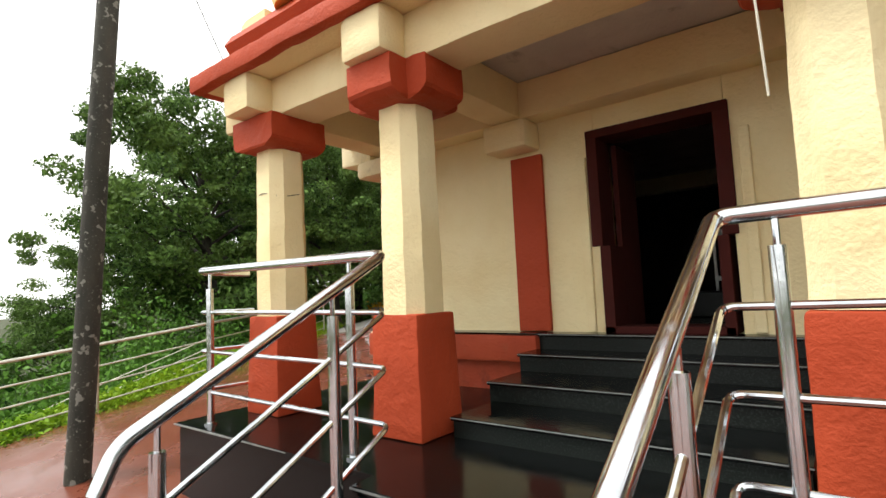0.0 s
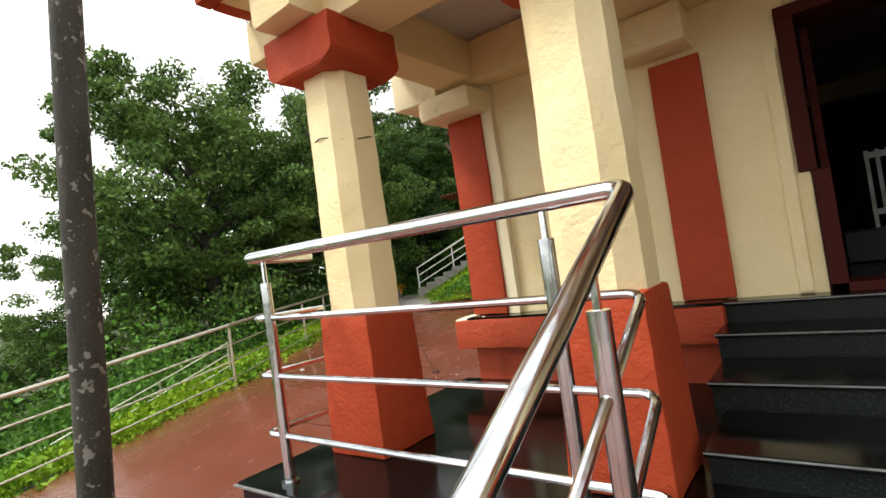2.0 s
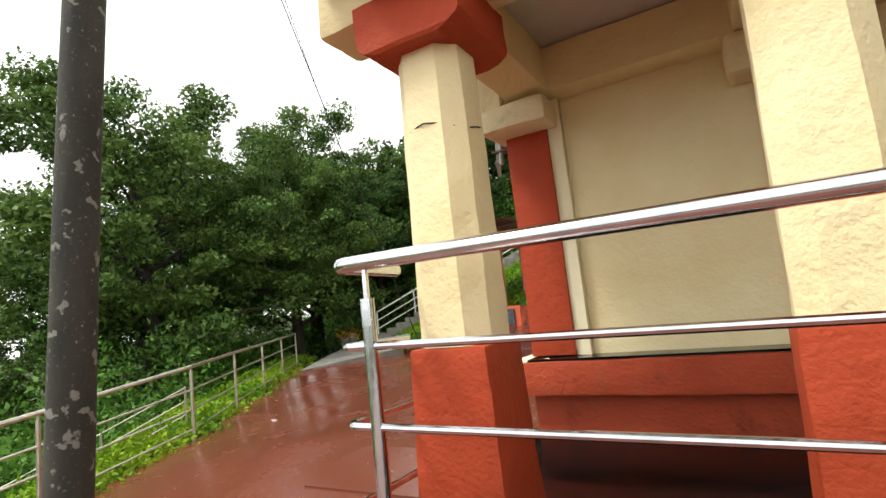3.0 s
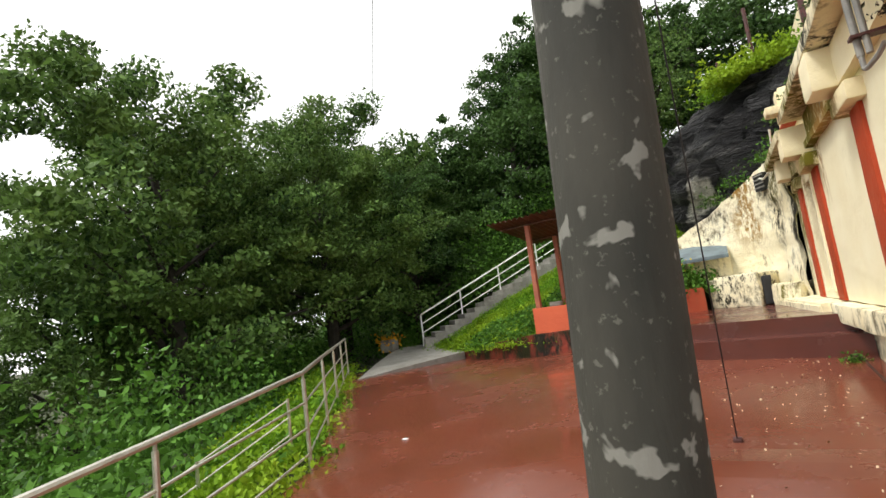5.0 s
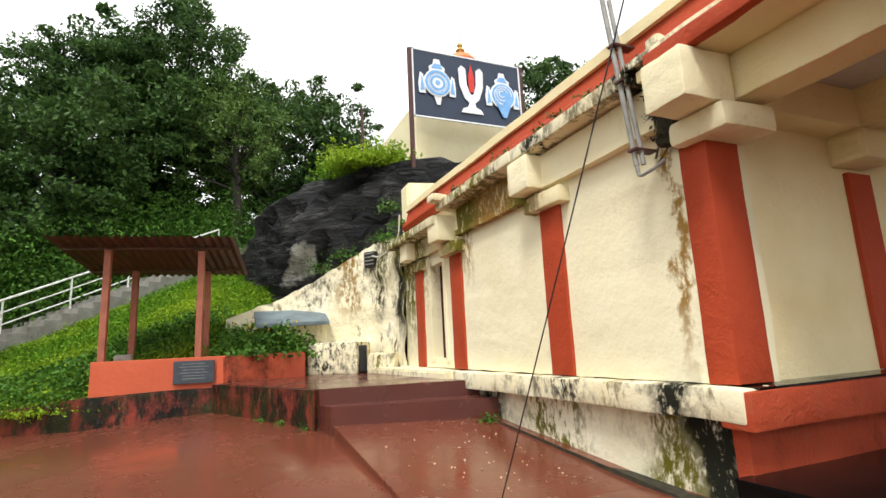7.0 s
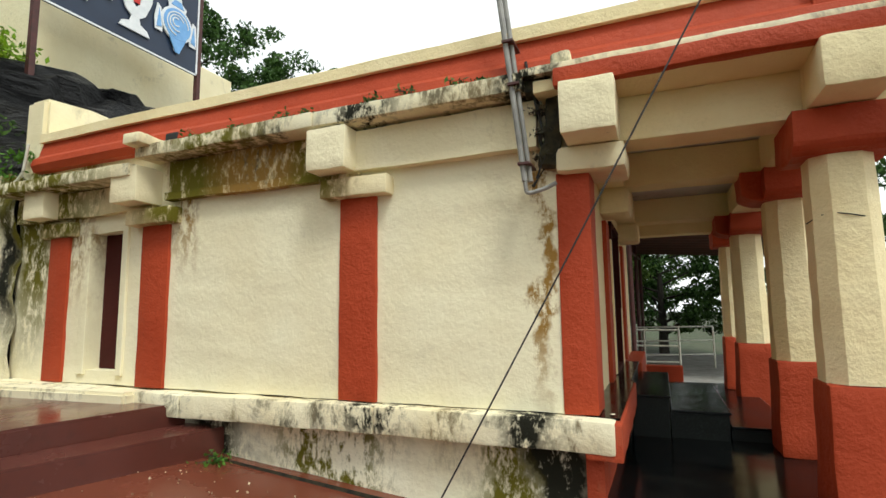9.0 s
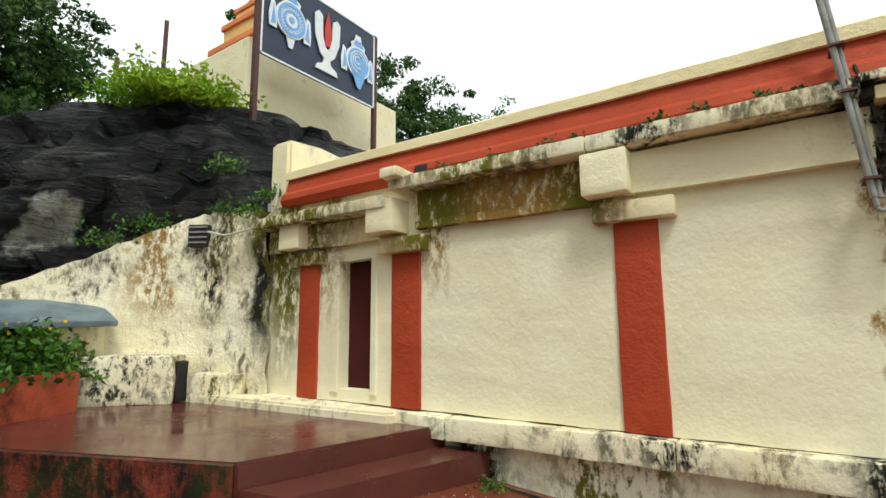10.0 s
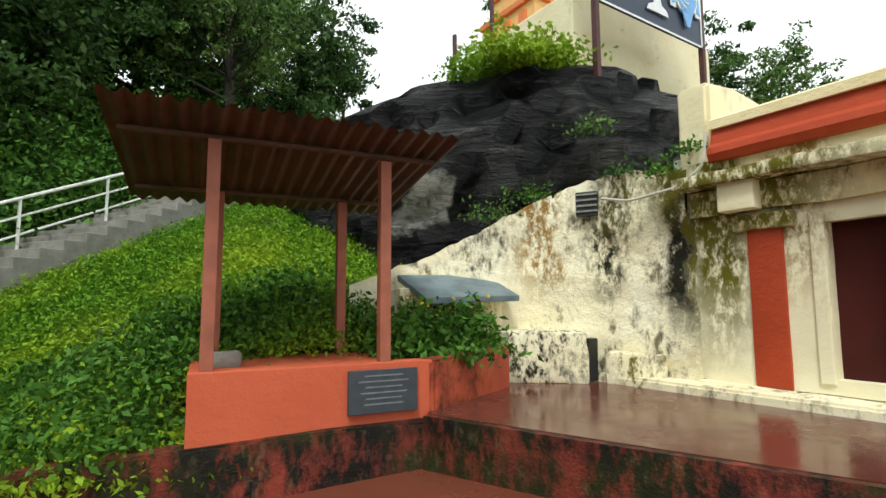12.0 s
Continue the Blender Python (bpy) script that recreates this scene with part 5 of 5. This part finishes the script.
# ---------- plants ----------
def tree_mesh(seed, height, spread, leaf, count, low=0.28):
    """Trunk with limbs, and the leaves of the crown in clumps on the limb ends."""
    rng = np.random.default_rng(seed)
    wood = bmesh.new()
    top = Vector((rng.normal() * 0.4, rng.normal() * 0.4, height * 0.8))
    trunk = [Vector((0, 0, -1.0)), Vector((0.1 * rng.normal(), 0.1 * rng.normal(), height * 0.2)), Vector((top.x * 0.5, top.y * 0.5, height * 0.5)), top]
    tube(trunk, 0.05 * height ** 0.8, 9, wood, 0.04)
    ends = []
    for i in range(26):
        t = low + (0.95 - low) * (i + rng.random()) / 26
        k = min(int(t * 3), 2)
        base = trunk[k].lerp(trunk[k + 1], t * 3 - k)
        a = i * 2.4 + rng.normal() * 0.4
        reach = spread * (1.05 - 0.6 * abs(t - 0.5)) * rng.uniform(0.55, 1.05) * (1.0 if t < 0.8 else 0.6)
        tip = base + Vector((math.cos(a) * reach, math.sin(a) * reach, height * rng.uniform(0.04, 0.2)))
        mid = base.lerp(tip, 0.5) + Vector((0, 0, rng.uniform(0.0, 0.4)))
        tube([base, mid, tip], 0.012 * height * (1.1 - t), 6, wood, 0.015)
        for f in (0.55, 0.8, 1.0):
            ends.append((base.lerp(tip, f), 0.8 + 0.5 * (1 - abs(f - 0.8))))
            for _ in range(2):
                s_ = base.lerp(tip, f) + Vector(rng.normal(size=3)) * spread * 0.16
                ends.append((s_, 0.7))
    ends.append((top + Vector((0, 0, height * 0.08)), 1.0))
    pts = []
    per = count // len(ends)
    for e, s_ in ends:
        r = spread * 0.17 * s_ * rng.uniform(0.7, 1.3)
        q = rng.normal(size=(per, 3))
        q /= np.linalg.norm(q, axis=1)[:, None]
        q *= (rng.random(per) ** 0.4)[:, None] * r
        q[:, 2] *= 0.55
        pts.append(q + np.array(e))
    return mesh_of(wood, "trunk", M_BARK, True), np.concatenate(pts)


VARIANTS = []
for k, (h, sp, lf, n, low, mat) in enumerate(((13.0, 5.6, 0.185, 62000, 0.24, M_LEAF), (11.5, 4.8, 0.27, 21000, 0.22, M_LEAF2), (15.0, 5.0, 0.22, 42000, 0.28, M_LEAF2), (10.0, 3.4, 0.19, 9000, 0.42, M_LEAF))):
    wood, pts = tree_mesh(40 + k, h, sp, lf, n, low)
    VARIANTS.append((wood, leaves("crown", pts, lf, mat, 60 + k)))


def tree(variant, x, y, s, turn, label, z=None, group="hillside trees"):
    t = new("tree")
    zz = hill_z(x, y) - 0.1 if z is None else z
    t.matrix_basis = Matrix.Translation((x, y, zz)) @ Matrix.Rotation(radians(turn), 4, "Z") @ Matrix.Scale(s, 4)
    tagged(t, label, "tree", group)
    for nm, me in zip(("trunk", "crown"), VARIANTS[variant]):
        o = new(nm, me)
        o.parent = t
    return t


DARK, FULL, THIN = "dense dark green broadleaf tree on the hillside", "large spreading broadleaf tree with mid-green leaves", "slender open tree with sky showing through"
TREES = [(0, -15.8, 6.2, 1.0, 10), (0, -14.0, 11.0, 0.74, 60), (2, -19.5, 9.5, 0.85, 130), (0, -17.8, 4.2, 0.66, 310), (2, -12.8, 15.0, 0.62, 220), (0, -24.0, 3.0, 0.55, 200),
         (0, -16.5, 14.5, 1.0, 300), (2, -12.5, 19.0, 0.70, 20), (1, -18.5, 20.5, 1.0, 80), (2, -8.5, 22.5, 0.80, 140), (3, -14.2, 17.2, 1.1, 30), (1, -9.6, 19.8, 0.85, 250), (1, -7.0, 24.5, 1.0, 10), (1, -13.6, 20.2, 0.98, 65),
         (2, -5.3, 23.5, 0.92, 210), (1, -1.0, 27.0, 1.0, 280), (2, -9.5, 29.0, 0.85, 340), (1, -22.5, 26.0, 1.15, 50), (0, -26.0, 14.0, 0.85, 110),
         (3, -3.0, 20.5, 0.85, 160), (1, 2.5, 30.0, 1.0, 15), (2, -16.0, 33.0, 0.95, 75), (3, 17.5, 13.8, 1.0, 200), (1, 13.5, 22.0, 1.0, 140), (1, 20.5, 13.2, 0.74, 260), (3, 23.0, 12.0, 0.85, 90), (1, 16.5, 17.5, 0.85, 40), (1, -34.0, -6.0, 0.7, 15), (0, -38.0, 2.0, 0.65, 95), (1, -32.0, -14.0, 0.6, 165), (1, -30.0, 1.0, 0.5, 300), (1, 17.0, -5.0, 0.8, 70), (1, 17.5, -0.5, 0.6, 200), (1, 17.0, 4.5, 0.6, 100), (0, 20.0, 2.0, 0.8, 170)]
for v, x, y, s, turn in TREES:
    tree(v, x, y, s, turn, (FULL, DARK, DARK, THIN)[v])


def scatter(name, n, area, seed, leaf, material, label, hfun, spread_fn, category="bushes", keep=None, droop=0.2, squash=0.5):
    """Leafy growth over a stretch of ground: clumps of leaves with uneven height."""
    rng = np.random.default_rng(seed)
    out = []
    while len(out) < n:
        x, y = rng.uniform(area[0], area[1]), rng.uniform(area[2], area[3])
        if keep and not keep(x, y):
            continue
        h, m_, r = spread_fn(x, y, rng)
        z = hfun(x, y)
        q = rng.normal(size=(m_, 3)) * np.array([r, r, 0.0])
        zz = rng.random(m_) ** 0.7 * h * np.exp(-(q[:, 0] ** 2 + q[:, 1] ** 2) / (3 * r * r))
        q[:, 2] = zz
        out.append(q + np.array([x, y, z]))
    pts = np.concatenate(out)
    return tagged(new(name, leaves(name, pts, leaf, material, seed + 1, droop, squash)), label, category, "", "stuff")


def off_path(x, y):
    """Outside the court, the stairs, the temple and the rock."""
    if x > -2.2 and y < 19:
        return False
    if x > -3.4 and y < 10.2 or inside_paving(x, y) or fence_side(x, y) < 0.15 and y < curb_y(x) + 0.22:
        return False
    rel = Vector((x - S0.x, y - S0.y, 0))
    u, w = rel.dot(sd), rel.dot(sn)
    return not (-2.2 < u < 10 and -1.05 < w < 1.3)


def shelter_clear(x, y):
    return not (-5.7 < x < -3.3 and 7.8 < y < 9.5)


def past_stairs(x, y):
    rel = Vector((x - S0.x, y - S0.y, 0))
    return off_path(x, y) and (rel.dot(sn) > 1.4 or fence_side(x, y) > 1.4) 


scatter("undergrowth", 1900, (-34, 8, -8, 36), 11, 0.135, M_BUSH, "dense dark green undergrowth on the hillside", hill_z, lambda x, y, r: (r.uniform(0.7, 3.2), 170, r.uniform(0.4, 0.9)), keep=past_stairs)
scatter("hillside_thicket", 420, (-15, -2.6, 14.5, 25), 13, 0.15, M_BUSH, "tall bright green thicket beyond the hill steps", hill_z, lambda x, y, r: (r.uniform(1.6, 4.0), 230, r.uniform(0.5, 1.0)), "bushes", lambda x, y: past_stairs(x, y) and (x - S0.x) * sn.x + (y - S0.y) * sn.y > 1.7)
scatter("slope_weeds", 1500, (-10.8, -2.3, 8.0, 17.0), 21, 0.068, M_GRASS, "bright green weeds covering the slope", lambda x, y: hill_z(x, y) - 0.12, lambda x, y, r: (r.uniform(0.15, 0.38), 150, r.uniform(0.18, 0.34)), "weeds",
        lambda x, y: off_path(x, y) and shelter_clear(x, y) and (x - S0.x) * sn.x + (y - S0.y) * sn.y < 0)
scatter("slope_bushes", 210, (-7.6, -5.2, 8.5, 10.6), 27, 0.095, M_BUSH, "broad-leaved green shrubs low on the slope", lambda x, y: hill_z(x, y) - 0.05, lambda x, y, r: (r.uniform(0.2, 0.40), 100, r.uniform(0.16, 0.3)), "shrubs", lambda x, y: shelter_clear(x, y) and y - curb_y(x) > 0.3)
scatter("shelter_bushes", 110, (-5.6, -3.2, 9.6, 11.2), 29, 0.09, M_BUSH, "dark leafy shrubs behind the shelter", lambda x, y: hill_z(x, y) - 0.05, lambda x, y, r: (r.uniform(0.3, 0.6), 60, r.uniform(0.16, 0.3)), "shrubs")
scatter("curb_weeds", 260, (-10.0, -5.4, 8.0, 12.5), 25, 0.095, M_GRASS, "bright green weeds spilling over the curb", lambda x, y: ramp(x, -9.5, -6.0, 0.30, 0.55), lambda x, y, r: (r.uniform(0.15, 0.4), 110, r.uniform(0.13, 0.22)), "weeds", lambda x, y: 0.25 < y - curb_y(x) < 1.1)
scatter("planter_bushes", 60, (-3.3, -1.7, 8.35, 9.5), 31, 0.12, M_BUSH, "leafy green plants in the planter bed", lambda x, y: 1.25, lambda x, y, r: (r.uniform(0.4, 0.85), 70, r.uniform(0.16, 0.28)), "plants", lambda x, y: y > 8.15 + 0.44 * (x + 3.3))
M_YELLOWFLOWER = leafy("yellow_petal", (0.65, 0.48, 0.02), (0.75, 0.58, 0.03), (0.7, 0.5, 0.03))
fr = np.random.default_rng(61)
fp = fr.uniform((-3.2, 8.5, 1.75), (-1.9, 9.3, 2.0), (46, 3))
tagged(new("yellow_flowers", leaves("yellow_flowers", fp, 0.05, M_YELLOWFLOWER, 62, 0, 0.9)), "small yellow flowers among the planter leaves", "flowers", "", "stuff")
scatter("verge_weeds", 900, (-14, 1.5, -9, 10), 41, 0.10, M_GRASS, "bright green weeds along the fence", lambda x, y: hill_z(x, y), lambda x, y, r: (r.uniform(0.1, 0.32), 55, r.uniform(0.15, 0.3)), "weeds", lambda x, y: 0.1 < fence_side(x, y) < 1.7)


scatter("rock_grass", 120, (-1.0, 0.9, 9.6, 11.2), 51, 0.12, M_GRASS, "grass tuft growing on top of the rock", lambda x, y: 6.2 + 0.16 * (x - 1.0), lambda x, y, r: (r.uniform(0.3, 0.8), 55, r.uniform(0.15, 0.3)), "grass")


def tuft(x, y, z, r, n, leaf, material, label, seed, hang=0.0):
    """A small plant rooted in a crack: leaves on short stems round a point."""
    g = np.random.default_rng(seed)
    q = g.normal(size=(n, 3)) * np.array([r, r, r * 0.6])
    q[:, 2] = np.abs(q[:, 2]) - hang * np.linalg.norm(q[:, :2], axis=1)
    t = thing("weed_tuft", (x, y, z), label, "weed", "wall weeds")
    st = bmesh.new()
    for k in range(5):
        e = Vector(q[k])
        tube([(0, 0, -0.05), e * 0.5 + Vector((0, 0, 0.02)), e], 0.004, 5, st)
    part("stem", st, M_BARK, t)
    o = new("foliage", leaves("foliage", q, leaf, material, seed + 1))
    o.parent = t
    return t


random.seed(21)
for y in (0.75, 0.95, 1.4, 1.75, 2.45, 2.7, 3.3, 3.9):
    tuft(-0.30, y, 3.57, random.uniform(0.03, 0.06), 40, 0.05, M_LEAF2, "small dark weed growing on the stone eave", int(y * 100))
for z in (2.92, 3.1, 3.28, 3.45):
    tuft(-0.2, 0.32, z, 0.05, 70, 0.035, M_MOSS, "dry black weed in the joint behind the pipes", int(z * 100))
tuft(-0.30, 7.35, 3.50, 0.16, 160, 0.07, M_BUSH, "leafy weed growing out of the wall head", 301)
tuft(-0.15, 7.0, 3.75, 0.12, 120, 0.07, M_BUSH, "leafy weed growing out of the wall head", 302)
tuft(-0.34, 7.9, 3.62, 0.12, 120, 0.07, M_LEAF2, "leafy weed growing out of the wall head", 303)
tuft(-0.75, 9.15, 3.42, 0.22, 200, 0.08, M_BUSH, "weeds in the joint between rock and wall", 304)
tuft(-1.25, 9.5, 3.15, 0.22, 200, 0.08, M_LEAF, "weeds in the joint between rock and wall", 305)
tuft(0.2, 8.75, 4.55, 0.2, 200, 0.09, M_LEAF, "fern-like weed on the rock face", 306)
tuft(-2.85, 7.98, 1.34, 0.14, 130, 0.09, M_BUSH, "weed leaning over the planter wall", 307)
for k, (x, y) in enumerate(((-2.25, 4.7), (-2.5, 5.3), (-2.75, 5.9), (-0.30, 3.4))):
    z = 0.35 if x < -1 else strip_z(x, y)
    tuft(x - 0.06 if x < -1 else x, y, z, 0.07, 90, 0.05, M_BUSH, "weeds growing at the foot of the wall", 320 + k)
# fallen petals on the paving near the wall
pr = np.random.default_rng(77)
pp = []
while len(pp) < 170:
    x, y = -0.5 - abs(pr.normal()) * 0.8, pr.uniform(-0.3, 4.4)
    if x > -2.0:
        pp.append((x, y, strip_z(x, y) + 0.012))
M_PETAL = plain("pale_petal", (0.62, 0.5, 0.33), (0.5, 0.36, 0.22), 0.7)
tagged(new("fallen_petals", leaves("fallen_petals", pp, 0.022, M_PETAL, 78, 0.0, 0.8)), "pale fallen petals scattered on the wet red paving", "petals", "", "stuff")
